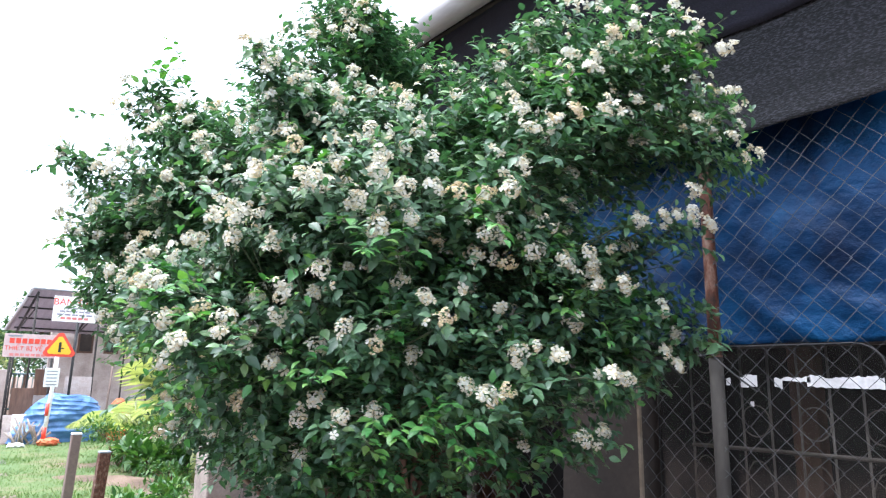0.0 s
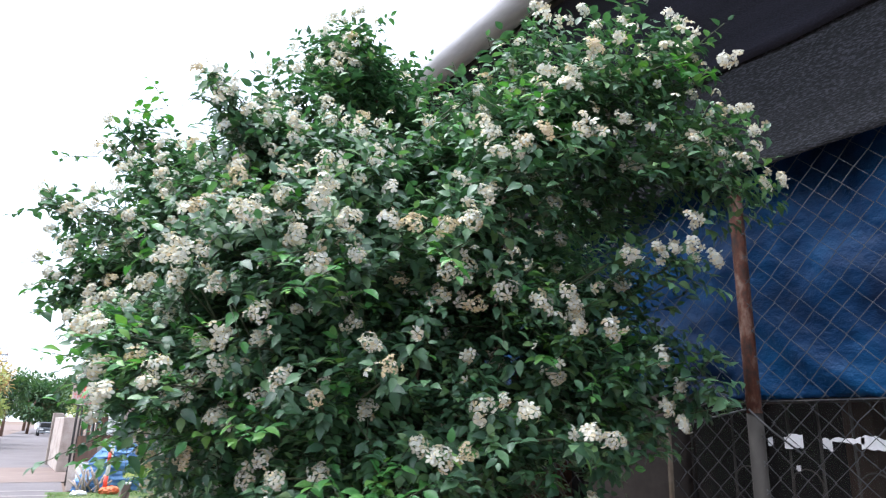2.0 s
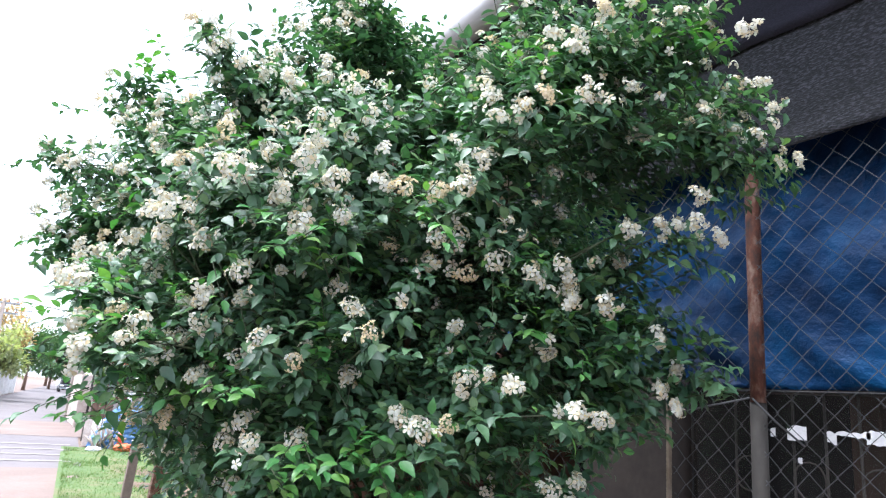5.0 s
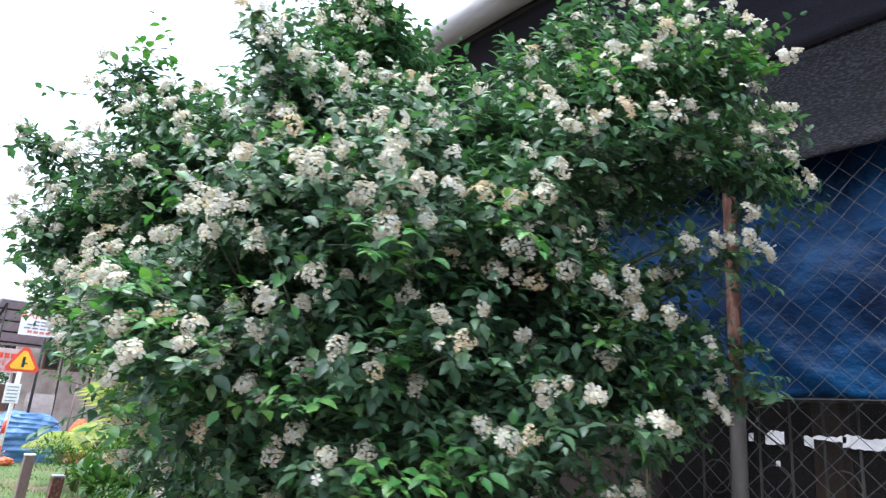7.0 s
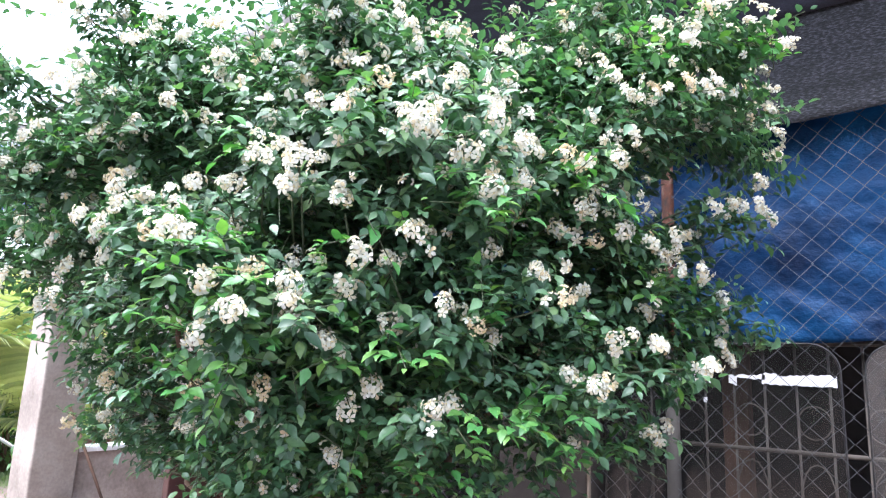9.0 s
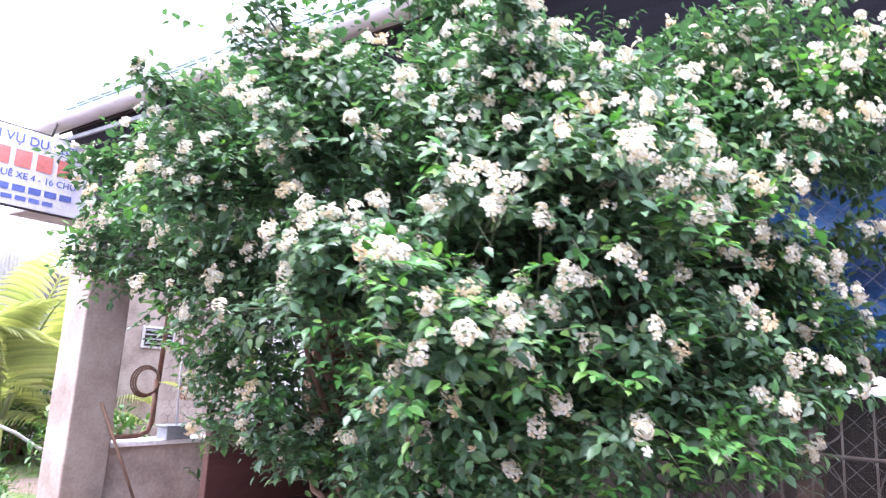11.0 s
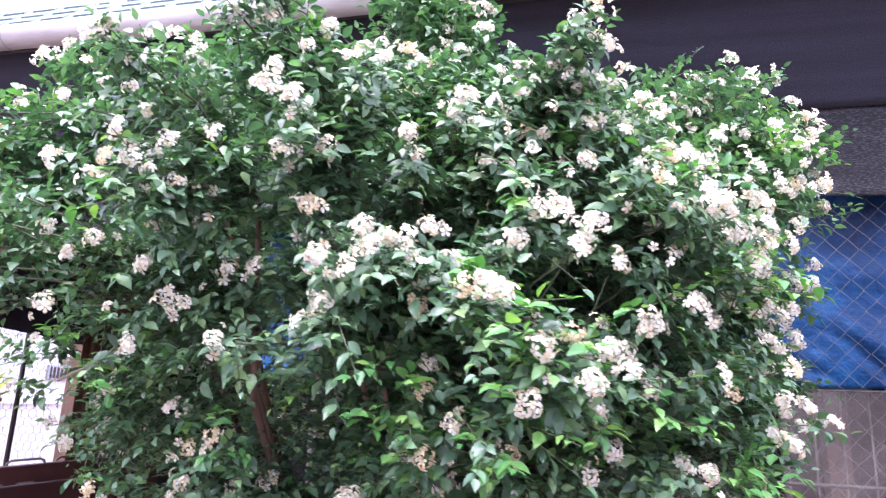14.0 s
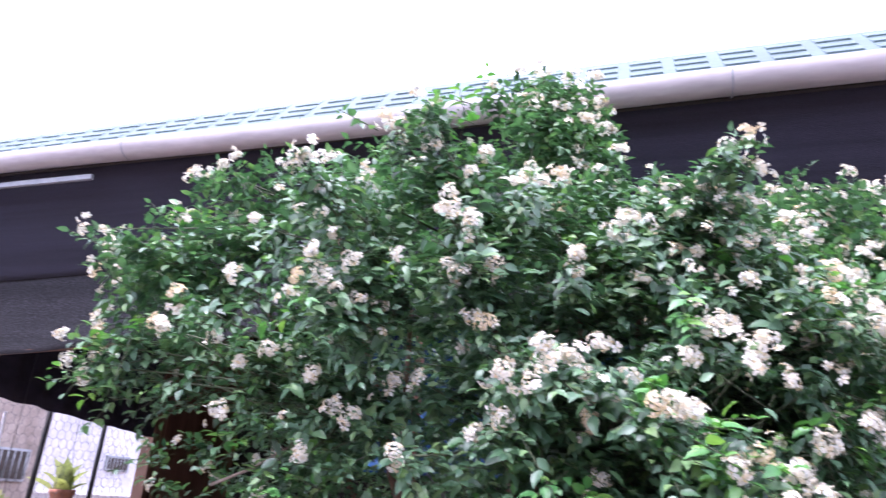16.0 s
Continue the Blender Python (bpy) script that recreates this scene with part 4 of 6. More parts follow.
def leaf_mesh(name, pos, way, up, size, material, width=0.58):
    """Many ovate, pointed leaves, folded along the midrib and drooping at the tip, in one mesh."""
    n = len(pos)
    way = unit(way)
    side = unit(np.cross(way, up))
    nor = np.cross(side, way)
    t = np.array([0.0, 0.16, 0.16, 0.16, 0.42, 0.42, 0.42, 0.72, 0.72, 0.72, 1.0])
    s = np.array([0.0, -0.66, 0.0, 0.66, -1.0, 0.0, 1.0, -0.62, 0.0, 0.62, 0.0]) * width / 2
    h = np.array([0.0, 0.05, 0.0, 0.05, 0.08, 0.0, 0.08, 0.02, -0.05, 0.02, -0.16])
    v = pos[:, None] + size[:, None, None] * (t[None, :, None] * way[:, None] + s[None, :, None] * side[:, None] + h[None, :, None] * nor[:, None])
    f3 = np.array([(0, 2, 1), (0, 3, 2), (7, 8, 10), (8, 9, 10)])
    f4 = np.array([(1, 2, 5, 4), (2, 3, 6, 5), (4, 5, 8, 7), (5, 6, 9, 8)])
    off = 11 * np.arange(n)[:, None, None]
    a, b = (f3 + off).reshape(-1, 3), (f4 + off).reshape(-1, 4)
    mesh = bpy.data.meshes.new(name)
    mesh.vertices.add(11 * n)
    mesh.vertices.foreach_set("co", v.reshape(-1))
    loops = np.concatenate([a.reshape(-1), b.reshape(-1)])
    mesh.loops.add(len(loops))
    mesh.loops.foreach_set("vertex_index", loops)
    starts = np.concatenate([3 * np.arange(len(a)), 3 * len(a) + 4 * np.arange(len(b))])
    mesh.polygons.add(len(starts))
    mesh.polygons.foreach_set("loop_start", starts)
    mesh.polygons.foreach_set("use_smooth", np.ones(len(starts), bool))
    mesh.update(calc_edges=True)
    mesh.materials.append(material)
    return mesh


def spray_leaves(tips, twigs, reach, rng, scale=1.0):
    """Leaves of pinnate twigs that fan out at each tip; gives places, directions, ups, sizes and twig lines."""
    pos, way, up, size, lines = [], [], [], [], []
    for c in tips:
        c = np.array(c)
        o = c - np.array((AXIS.x, AXIS.y, min(c[2], 1.9) - 0.25))
        o = o / np.linalg.norm(o)
        for _ in range(twigs):
            d = unit(o + rng.normal(0, 0.75, 3) + np.array((0, 0, 0.12)))
            length = reach * (0.6 + 0.7 * rng.random())
            root = c - 0.075 * o + rng.normal(0, 0.022, 3)
            tip = root + d * length - np.array((0, 0, 0.25 * length))
            lines.append((root, tip))
            k = int(6 + 4 * rng.random())
            lat = unit(np.cross(d, (0.15, 0.1, 1.0)))
            for i in range(k):
                f = 0.2 + 0.8 * i / (k - 1)
                p = root + (tip - root) * f + rng.normal(0, 0.004, 3)
                sgn = 1 if i % 2 else -1
                w = d * (0.45 + 0.7 * (i == k - 1)) + lat * sgn * (0.95 if i < k - 1 else 0.1) + np.array((0, 0, 0.1 - 0.75 * rng.random())) + rng.normal(0, 0.28, 3)
                pos.append(p)
                way.append(w)
                up.append(np.array((0, 0, 1.0)) + 0.7 * o + rng.normal(0, 0.45, 3))
                size.append(scale * (0.015 + 0.021 * rng.random()) * (0.8 + 0.35 * math.sin(math.pi * f)))
    return np.array(pos), np.array(way), np.array(up), np.array(size), lines


def rosettes(tips, count, rng, deep=0.085, scale=1.0):
    """Leaves that stand in a drooping ruff behind each blossom spray."""
    pos, way, up, size = [], [], [], []
    for c in tips:
        c = np.array(c)
        o = unit(c - np.array((AXIS.x, AXIS.y, min(c[2], 1.9) - 0.30)))
        spin = rng.random() * 6.28
        a = unit(np.cross(o, (0.2, 0.1, 1.0)))
        b = np.cross(o, a)
        for i in range(count):
            w = spin + i * 2.4 + rng.normal(0, 0.3)
            f = (i + 0.5) / count
            e = math.cos(w) * a + math.sin(w) * b
            pos.append(c - o * (deep * f + 0.006) + e * 0.008 + rng.normal(0, 0.006, 3))
            way.append(e * (0.75 + 0.3 * f) + o * (0.45 - 0.45 * f) + np.array((0, 0, -0.12 - 0.5 * rng.random())) + rng.normal(0, 0.2, 3))
            up.append(o * 1.0 + np.array((0, 0, 0.75)) + rng.normal(0, 0.35, 3))
            size.append(scale * (0.020 + 0.019 * rng.random()) * (0.72 + 0.4 * f))
    return np.array(pos), np.array(way), np.array(up), np.array(size)


def in_gap(pos):
    """Mask of the leaves that stand in an open hollow, or below the ragged foot of the crown."""
    hit = np.zeros(len(pos), bool)
    for x, y, z, r in HOLLOWS:
        hit |= (pos[:, 0] - x) ** 2 + (pos[:, 1] - y) ** 2 + ((pos[:, 2] - z) / 0.75) ** 2 < (0.85 * r) ** 2
    foot = 1.02 + 0.44 * np.clip(pos[:, 1] - 1.8, 0, 0.55) + 0.12 * np.clip((pos[:, 0] - 1.05) / 0.2, 0, 1)
    foot = foot + 0.035 * np.sin(17 * pos[:, 1] + 11 * pos[:, 0]) + 0.025 * np.sin(41 * pos[:, 1])
    foot = foot + 0.37 * np.clip((0.93 - pos[:, 1]) / 0.06, 0, 1)
    return hit | (pos[:, 2] < foot)


def petals_data(rng, flowers, radius, fresh=1.0):
    """One open blossom head: five-petalled flowers set apart on a dome, facing outwards along +z, with a few long buds."""
    vs, fs = [], []
    st_v, st_f = [], []
    placed = []
    for _ in range(flowers):
        for _ in range(14):
            u = rng.normal(0, 1, 3) * np.array((1, 1, 0.8))
            u[2] = abs(u[2]) + 0.25
            u = u / np.linalg.norm(u)
            c = u * radius * (0.55 + 0.65 * rng.random()) * np.array((1.2, 1.2, 0.85))
            if not placed or min(np.linalg.norm(c - p) for p in placed) > 0.0115:
                break
        placed.append(c)
        face = unit(u + rng.normal(0, 0.35, 3))
        a = unit(np.cross(face, (0.3, 0.8, 0.2)))
        b = np.cross(face, a)
        r = (0.0088 + 0.0030 * rng.random()) * fresh
        spin = rng.random() * 6.28
        for k in range(5):
            w = spin + k * 2 * math.pi / 5 + rng.normal(0, 0.1)
            e = math.cos(w) * a + math.sin(w) * b
            s = -math.sin(w) * a + math.cos(w) * b
            back = 0.05 + 0.3 * rng.random()
            o = len(vs)
            for t, q, hh in ((0.05, 0, -0.05), (0.45, -0.26, 0.12), (0.45, 0, 0.04), (0.45, 0.26, 0.12), (0.82, -0.33, -back * 0.3), (0.82, 0.33, -back * 0.3), (1.05, 0, -back)):
                vs.append(c + r * (t * e + q * s + hh * face))
            fs += [(o, o + 2, o + 1), (o, o + 3, o + 2), (o + 1, o + 2, o + 4), (o + 2, o + 5, o + 4), (o + 2, o + 3, o + 5), (o + 4, o + 5, o + 6)]
        o = len(st_v)
        for k in range(3):
            w = spin + k * 2.09
            st_v.append(c + 0.0013 * (math.cos(w) * a + math.sin(w) * b))
        st_v.append(c + 0.0045 * face)
        st_f += [(o, o + 1, o + 3), (o + 1, o + 2, o + 3), (o + 2, o, o + 3)]
    for _ in range(flowers // 3):
        # a closed bud: a slim six-sided spindle
        d = unit(rng.normal(0, 0.6, 3) + np.array((0, 0, 0.9)))
        a = unit(np.cross(d, (0.3, 0.8, 0.2)))
        b = np.cross(d, a)
        c = d * radius * (0.7 + 0.5 * rng.random())
        o = len(vs)
        vs.append(c - 0.006 * d)
        for k in range(4):
            w = k * 1.5708
            vs.append(c + 0.0018 * (math.cos(w) * a + math.sin(w) * b) + 0.002 * d)
        vs.append(c + 0.006 * d)
        fs += [(o, o + 1 + (k + 1) % 4, o + 1 + k) for k in range(4)] + [(o + 5, o + 1 + k, o + 1 + (k + 1) % 4) for k in range(4)]
    return vs, fs, st_v, st_f


def cluster_mesh(name, rng, flowers, radius, material, fresh=1.0):
    vs, fs, sv, sf = petals_data(rng, flowers, radius, fresh)
    o = len(vs)
    mesh = raw(name, vs + sv, fs + [tuple(o + i for i in f) for f in sf], material)
    mesh.materials.append(M_STAMEN)
    mesh.polygons.foreach_set("material_index", [0] * len(fs) + [1] * len(sf))
    return mesh


def facing(c, rng, scale=1.0):
    """A pose at c whose z axis points away from the bush's middle and somewhat up."""
    c = Vector(c)
    o = (c - Vector((AXIS.x, AXIS.y, min(c.z, 1.9) - 0.35))).normalized() + Vector(rng.normal(0, 0.22, 3))
    q = o.to_track_quat("Z", "Y")
    return Matrix.Translation(c) @ q.to_matrix().to_4x4() @ Matrix.Rotation(rng.random() * 6.28, 4, "Z") @ Matrix.Scale(scale, 4)


def build_bush():
    rng = rng_b
    bush = thing("flowering_bush", "tall jasmine-like bush covered in clusters of white blossom", "bush", BASE)
    # stems and limbs
    stems = []
    forks = []
    for k in range(6):
        w = k * 1.05 + 0.4
        foot = BASE + Vector((0.07 * math.cos(w), 0.07 * math.sin(w), -0.03))
        fork = Vector((1.14 + 0.20 * math.cos(w), 1.78 + 0.24 * math.sin(w), 0.98 + 0.12 * rng.random()))
        mid = foot.lerp(fork, 0.5) + Vector((0.03 * rng.normal(), 0.03 * rng.normal(), 0))
        put("stem", tubes("stem", [([foot, mid, fork], [0.022, 0.017, 0.011])], M_BARK, 10), None, bush, "reddish brown stem")
        forks.append(fork)
    along, core = [], []
    for at, full, sparse in CROWN:
        fork = min(forks, key=lambda f: (f - at).length)
        inner = at.lerp(Vector((AXIS.x, AXIS.y, at.z - 0.15)), 0.35)
        p = [fork, fork.lerp(inner, 0.5) + Vector(rng.normal(0, 0.035, 3)), inner]
        put("limb", tubes("limb", [(p, [0.010, 0.008, 0.005])], M_BARK, 8), None, bush, "thin forked limb")
        core += [np.array(p[0].lerp(p[1], f)) + rng.normal(0, 0.05, 3) for f in (0.35, 0.7, 1.0)] + [np.array(p[1].lerp(p[2], 0.5)) + rng.normal(0, 0.06, 3)]
        stems += [([inner, inner.lerp(t, 0.5) + Vector(rng.normal(0, 0.03, 3)), t - (t - inner) * 0.08], [0.0034, 0.0026, 0.0014]) for t in full + sparse]
        along += [np.array(inner.lerp(t, f)) for t in full + sparse for f in (0.45, 0.72) if (t - inner).length > 0.18]
    heads = [t for _, full, _ in CROWN for t in full]
    few = [t for _, _, sparse in CROWN for t in sparse]
    tips = heads + few
    # sprays between and behind the blossom sprays, at several depths, and round the back
    P = np.array([tuple(t) for t in tips])
    fill_out, fill_in = [], []
    tries = 0
    while len(fill_out) < FILL and tries < 20000:
        tries += 1
        i, j = rng.integers(0, len(P), 2)
        gap = np.linalg.norm(P[i] - P[j])
        if 0.06 < gap < 0.36:
            c = P[i] + (P[j] - P[i]) * rng.random() + rng.normal(0, 0.03, 3)
            inn = np.array((AXIS.x, AXIS.y, c[2])) - c
            c = c + inn / np.linalg.norm(inn) * ((0.05 if c[2] > 1.95 else 0.09) + 0.13 * rng.random())
            if not fill_out or np.min(np.linalg.norm(np.array(fill_out) - c, axis=1)) > 0.035:
                fill_out.append(c)
    while len(fill_in) < 330:
        i = rng.integers(0, len(P))
        inn = np.array((AXIS.x, AXIS.y, P[i][2] - 0.1)) - P[i]
        fill_in.append(P[i] + inn * (0.3 + 0.6 * rng.random()) + rng.normal(0, 0.07, 3))
    back = []
    while len(back) < 330:
        w = rng.uniform(-0.75, 2.6)
        z = 1.28 + 1.22 * rng.random()
        r = 0.72 * math.sqrt(max(0.1, 1 - ((z - 1.8) / 0.9) ** 2)) * (0.75 + 0.3 * rng.random())
        c = np.array((AXIS.x + r * math.cos(w), AXIS.y + r * math.sin(w), z))
        if c[0] < 1.86 and (c[1] < 1.9 or c[2] > 1.45 or c[0] > 0.82):
            back.append(c)
    # lesser sprays between near neighbours, thickest towards the top, and hanging ones at the foot
    mids = []
    tries = 0
    while len(mids) < 240 and tries < 40000:
        tries += 1
        i, j = rng.integers(0, len(P), 2)
        gap = np.linalg.norm(P[i] - P[j])
        if 0.07 < gap < 0.25 and rng.random() < (0.10 if P[i][2] < 1.7 else 0.45 if P[i][2] < 1.95 else 1.0):
            c = P[i] + (P[j] - P[i]) * rng.uniform(0.3, 0.7) + rng.normal(0, 0.012, 3)
            if np.min(np.linalg.norm(P - c, axis=1)) > 0.035 and (not mids or np.min(np.linalg.norm(np.array(mids) - c, axis=1)) > 0.04):
                mids.append(c)
    low = [np.array(t) + np.array((0.05 * rng.normal(), 0.05 * rng.normal(), -0.03 - 0.12 * rng.random())) + 0.25 * (np.array((AXIS.x, AXIS.y, t.z)) - np.array(t)) for t in tips if t.z < 1.42 and t.y < 1.30 for _ in range(2)]
    mids = outside(mids)

    def before_head(data):
        """Mask of the leaves that would stand right in front of a blossom head."""
        mid = data[0] + 0.5 * unit(data[1]) * data[3][:, None]
        hit = np.zeros(len(mid), bool)
        for t in (t for t in tips if t.z < 1.98):
            c = np.array(t)
            o = unit(c - np.array((AXIS.x, AXIS.y, min(c[2], 1.9) - 0.3)))
            d = mid - c
            f = d @ o
            hit |= (f > 0.004) & (f < 0.14) & (np.sum(d * d, 1) - f * f < (0.019 + 0.05 * f) ** 2)
        return hit

    def leafage(name, data, material, label):
        keep = ~(in_gap(data[0]) | before_head(data))
        tagged(put(name, leaf_mesh(name, *(d[keep] for d in data[:4]), material, 0.57), None, bush, label), kind="stuff")

    pos, way, up, size = rosettes(tips, 19, rng)
    ruff = rosettes(LEAFY + ARM + ARM_TIPS + SIDE, 22, rng, 0.07)
    more = spray_leaves(tips + [Vector(p) for p in LEAFY + ARM_TIPS + SIDE], 4, 0.09, rng)
    lines = more[4]
    pos, way, up, size = (np.concatenate(v) for v in zip((pos, way, up, size), ruff, more))
    near = np.where((pos[:, 2] < 1.62) & (pos[:, 1] < 1.30) & ~in_gap(pos) & ~before_head((pos, way, up, size)))[0][:300]
    rest = np.setdiff1d(np.arange(len(pos)), near)
    one = leaf_mesh("leaf", np.zeros((1, 3)), np.array([[0, 1.0, 0]]), np.array([[0, 0, 1.0]]), np.ones(1), M_LEAF, 0.57)
    for i in near:
        d = Vector(way[i]).normalized()
        s = d.cross(Vector(up[i])).normalized()
        n = s.cross(d)
        r = Matrix((s, d, n)).transposed().to_4x4()
        put("leaf", one, None, bush, "", Matrix.Translation(pos[i]) @ r @ Matrix.Scale(size[i], 4))
    leafage("leaves", (pos[rest], way[rest], up[rest], size[rest]), M_LEAF, "dark glossy green leaves")
    leafage("leaves", rosettes(mids, 15, rng, 0.075), M_LEAF, "dark glossy green leaves")
    data = spray_leaves(fill_out + low + along, 6, 0.10, rng)
    leafage("leaves", data, M_LEAF, "dark glossy green leaves")
    lines = lines + data[4]
    screen = []
    while len(screen) < 56:
        c = np.array((rng.uniform(0.70, 1.0), rng.uniform(1.40, 2.15), rng.uniform(1.14, 1.54)))
        if c[0] > 0.70 + 0.28 * max(0.0, c[1] - 1.7) / 0.45:
            screen.append(c)
    # the shaded side towards the fence
    while len(screen) < 96:
        c = np.array((rng.uniform(1.22, 1.50), rng.uniform(0.98, 1.27), rng.uniform(1.52, 1.76)))
        screen.append(c if rng.random() < 0.75 else c + np.array((0, 0, 2.0 - c[2])))
    # the dim middle of the crown
    while len(screen) < 176:
        screen.append(np.array((1.18 + rng.normal(0, 0.10), 1.55 + rng.normal(0, 0.17), rng.uniform(1.45, 2.22))))
    leafage("leaves", spray_leaves(screen + fill_in + back + [c for c in core if c[2] > 1.12], 7, 0.13, rng), M_LEAF, "shaded inner leaves")
    tagged(put("branch_growth", tubes("branch_growth", stems, M_TWIG, 5), None, bush, "thin reddish branchlets"), kind="stuff")
    put("bare_twig", tubes("bare_twig", [([(0.66, 2.40, 1.50), (0.63, 2.28, 1.54), (0.61, 2.19, 1.585), (0.60, 2.13, 1.60)], [0.0035, 0.003, 0.0025, 0.0014]), ([(0.61, 2.19, 1.585), (0.59, 2.17, 1.625)], [0.002, 0.001])], M_TWIGPALE, 6), None, bush, "dry leafless twig")
    # young shoots
    shoots = [(0.66, 1.02, 1.40), (0.78, 0.98, 1.40), (0.72, 1.03, 1.58), (0.62, 1.12, 1.49), (1.16, 0.84, 1.60), (0.48, 1.42, 1.46), (0.42, 1.56, 1.55),
              (0.47, 1.63, 1.50), (0.40, 1.40, 1.44), (1.30, 0.82, 1.62), (0.95, 0.86, 2.10), (0.52, 1.30, 2.0), (0.9, 0.92, 1.38)]
    shoots += [tuple(t + Vector(rng.normal(0, 0.03, 3))) for t in tips if rng.random() < (0.58 if t.z < 1.68 else 0.2)]
    data = spray_leaves(shoots, 4, 0.08, rng)
    data = (data[0], data[1], data[2] + np.array((0, 0, 0.6)), data[3], data[4])
    leafage("young_leaves", data, M_YOUNG, "bright lime-green young leaves")
    lines = lines + data[4]
    bare = in_gap(np.array([a for a, _ in lines])) | in_gap(np.array([b for _, b in lines]))
    tw = [([a, b], [0.0012, 0.0007]) for (a, b), gone in zip(lines, bare) if not gone]
    tagged(put("twig_growth", tubes("twig_growth", tw, M_TWIG, 4), None, bush, "thin green-brown twigs"), kind="stuff")
    # blossom
    fresh = [cluster_mesh("blossom_head", rng, int(8 + 5 * rng.random()), 0.0150 + 0.005 * rng.random(), M_PETAL) for _ in range(12)]
    thin = [cluster_mesh("blossom_head", rng, int(3 + 4 * rng.random()), 0.011 + 0.004 * rng.random(), M_PETAL) for _ in range(8)]
    faded = [cluster_mesh("blossom_head", rng, 9, 0.016, M_FADED, 0.85) for _ in range(3)]
    for t in tips:
        full = t in heads
        pick = faded if rng.random() > (0.92 if full else 0.84) else fresh if full else thin
        mesh = pick[int(rng.integers(0, len(pick)))]
        out = (t - Vector((AXIS.x, AXIS.y, min(t.z, 1.9) - 0.3))).normalized()
        put("blossom_head", mesh, None, bush, "", facing(t + (0.013 if t.z < 1.98 else 0.005) * out, rng, (0.80 if t.z < 1.9 else 0.72) + 0.24 * rng.random()))
    vs, fs, sv, sf = [], [], [], []
    small = [(c, 0.004, 1 + 5 * rng.random() ** 1.3) for c in mids]
    small += [(np.array(t) + np.clip(rng.normal(0, 0.018, 3), -0.022, 0.022), 0.004, 1 + 2 * rng.random()) for t in tips for _ in range(1 if t.z < 1.9 else 2)]
    small += [(np.array(c), 0.012, 2 + 4 * rng.random()) for c in SIDE if not in_gap(np.array([c]))[0]]
    small += [(c, 0.0, 2 + 4 * rng.random()) for c in back if rng.random() < 0.3 and c[2] < 2.3]
    small += [(c, 0.015, 1 + 4 * rng.random() ** 1.4) for c in fill_out if rng.random() < (0.08 if c[2] < 1.75 else 0.3)]
    for c, lift, count in small:
        o = unit(np.array(c) - np.array((AXIS.x, AXIS.y, min(c[2], 1.9) - 0.25)))
        c = np.array(c) + lift * o
        m = np.array(facing(c, rng, 0.85 + 0.25 * rng.random()))
        a, f, b, g = petals_data(rng, int(count), 0.007 + 0.0014 * count)
        o1, o2 = len(vs), len(sv)
        vs += list((np.array(a) @ m[:3, :3].T) + m[:3, 3])
        fs += [tuple(o1 + i for i in q) for q in f]
        sv += list((np.array(b) @ m[:3, :3].T) + m[:3, 3])
        sf += [tuple(o2 + i for i in q) for q in g]
    tagged(put("small_blossom", raw("small_blossom", vs, fs, M_PETAL), None, bush, "scattered single white blossoms"), kind="stuff")
    tagged(put("stamen_dots", raw("stamen_dots", sv, sf, M_STAMEN), None, bush), kind="stuff")
    return bush


FILL = 320
build_bush()

# ---- beside the pillar: banner, hose, pots ----
def banner():
    """A projecting sign hung from the pillar's head, facing along the street."""
    s = thing("banner_sign", "lilac-white shop banner with blue and red lettering", "sign", (1.6, 5.5, 2.64))
    bm = box_bm(0.98, 5.50, 2.395, 1.90, 5.53, 2.92, 0.004)
    part("panel", bm, M_SIGNLILAC, s)
    put("frame", tubes("frame", [([(0.97, 5.515, 2.39), (1.905, 5.515, 2.39), (1.905, 5.515, 2.925), (0.97, 5.515, 2.925)], 0.010, True)], M_PIPE, 6), None, s)
    face = Matrix.Translation((1.44, 5.497, 2.66)) @ Matrix.Rotation(radians(90), 4, "X")
    words("lettering", "DỊCH VỤ DU LỊCH", 0.088, M_SIGNBLUE, face @ pose(0, 0.185, 0), s, "blue lettering")
    bars("name_bar", [(-0.27 + 0.135 * k, 0.055, 0.10, 0.115) for k in range(5)], M_SIGNPINK, face, s, "broad red bars in place of the name")
    words("lettering", "CHO THUÊ XE 4 - 16 CHỖ", 0.062, M_SIGNBLUE, face @ pose(0, -0.06, 0), s, "blue lettering")
    bars("number_bar", [(-0.2 + 0.1 * k, -0.145, 0.078, 0.042) for k in range(6)], M_SIGNBLUE, face, s)
    bars("number_bar", [(-0.15 + 0.085 * k, -0.21, 0.066, 0.028) for k in range(5)], M_SIGNBLUE, face, s)
    put("bracket", tubes("bracket", [([(1.6, 5.515, 2.92), (1.62, 5.515, 3.03)], 0.008)], M_PIPE, 6), None, s)
    put("bracket", tubes("bracket", [([(1.9, 5.515, 2.8), (2.06, 5.62, 2.8)], 0.010)], M_PIPE, 6), None, s)
    return s


banner()


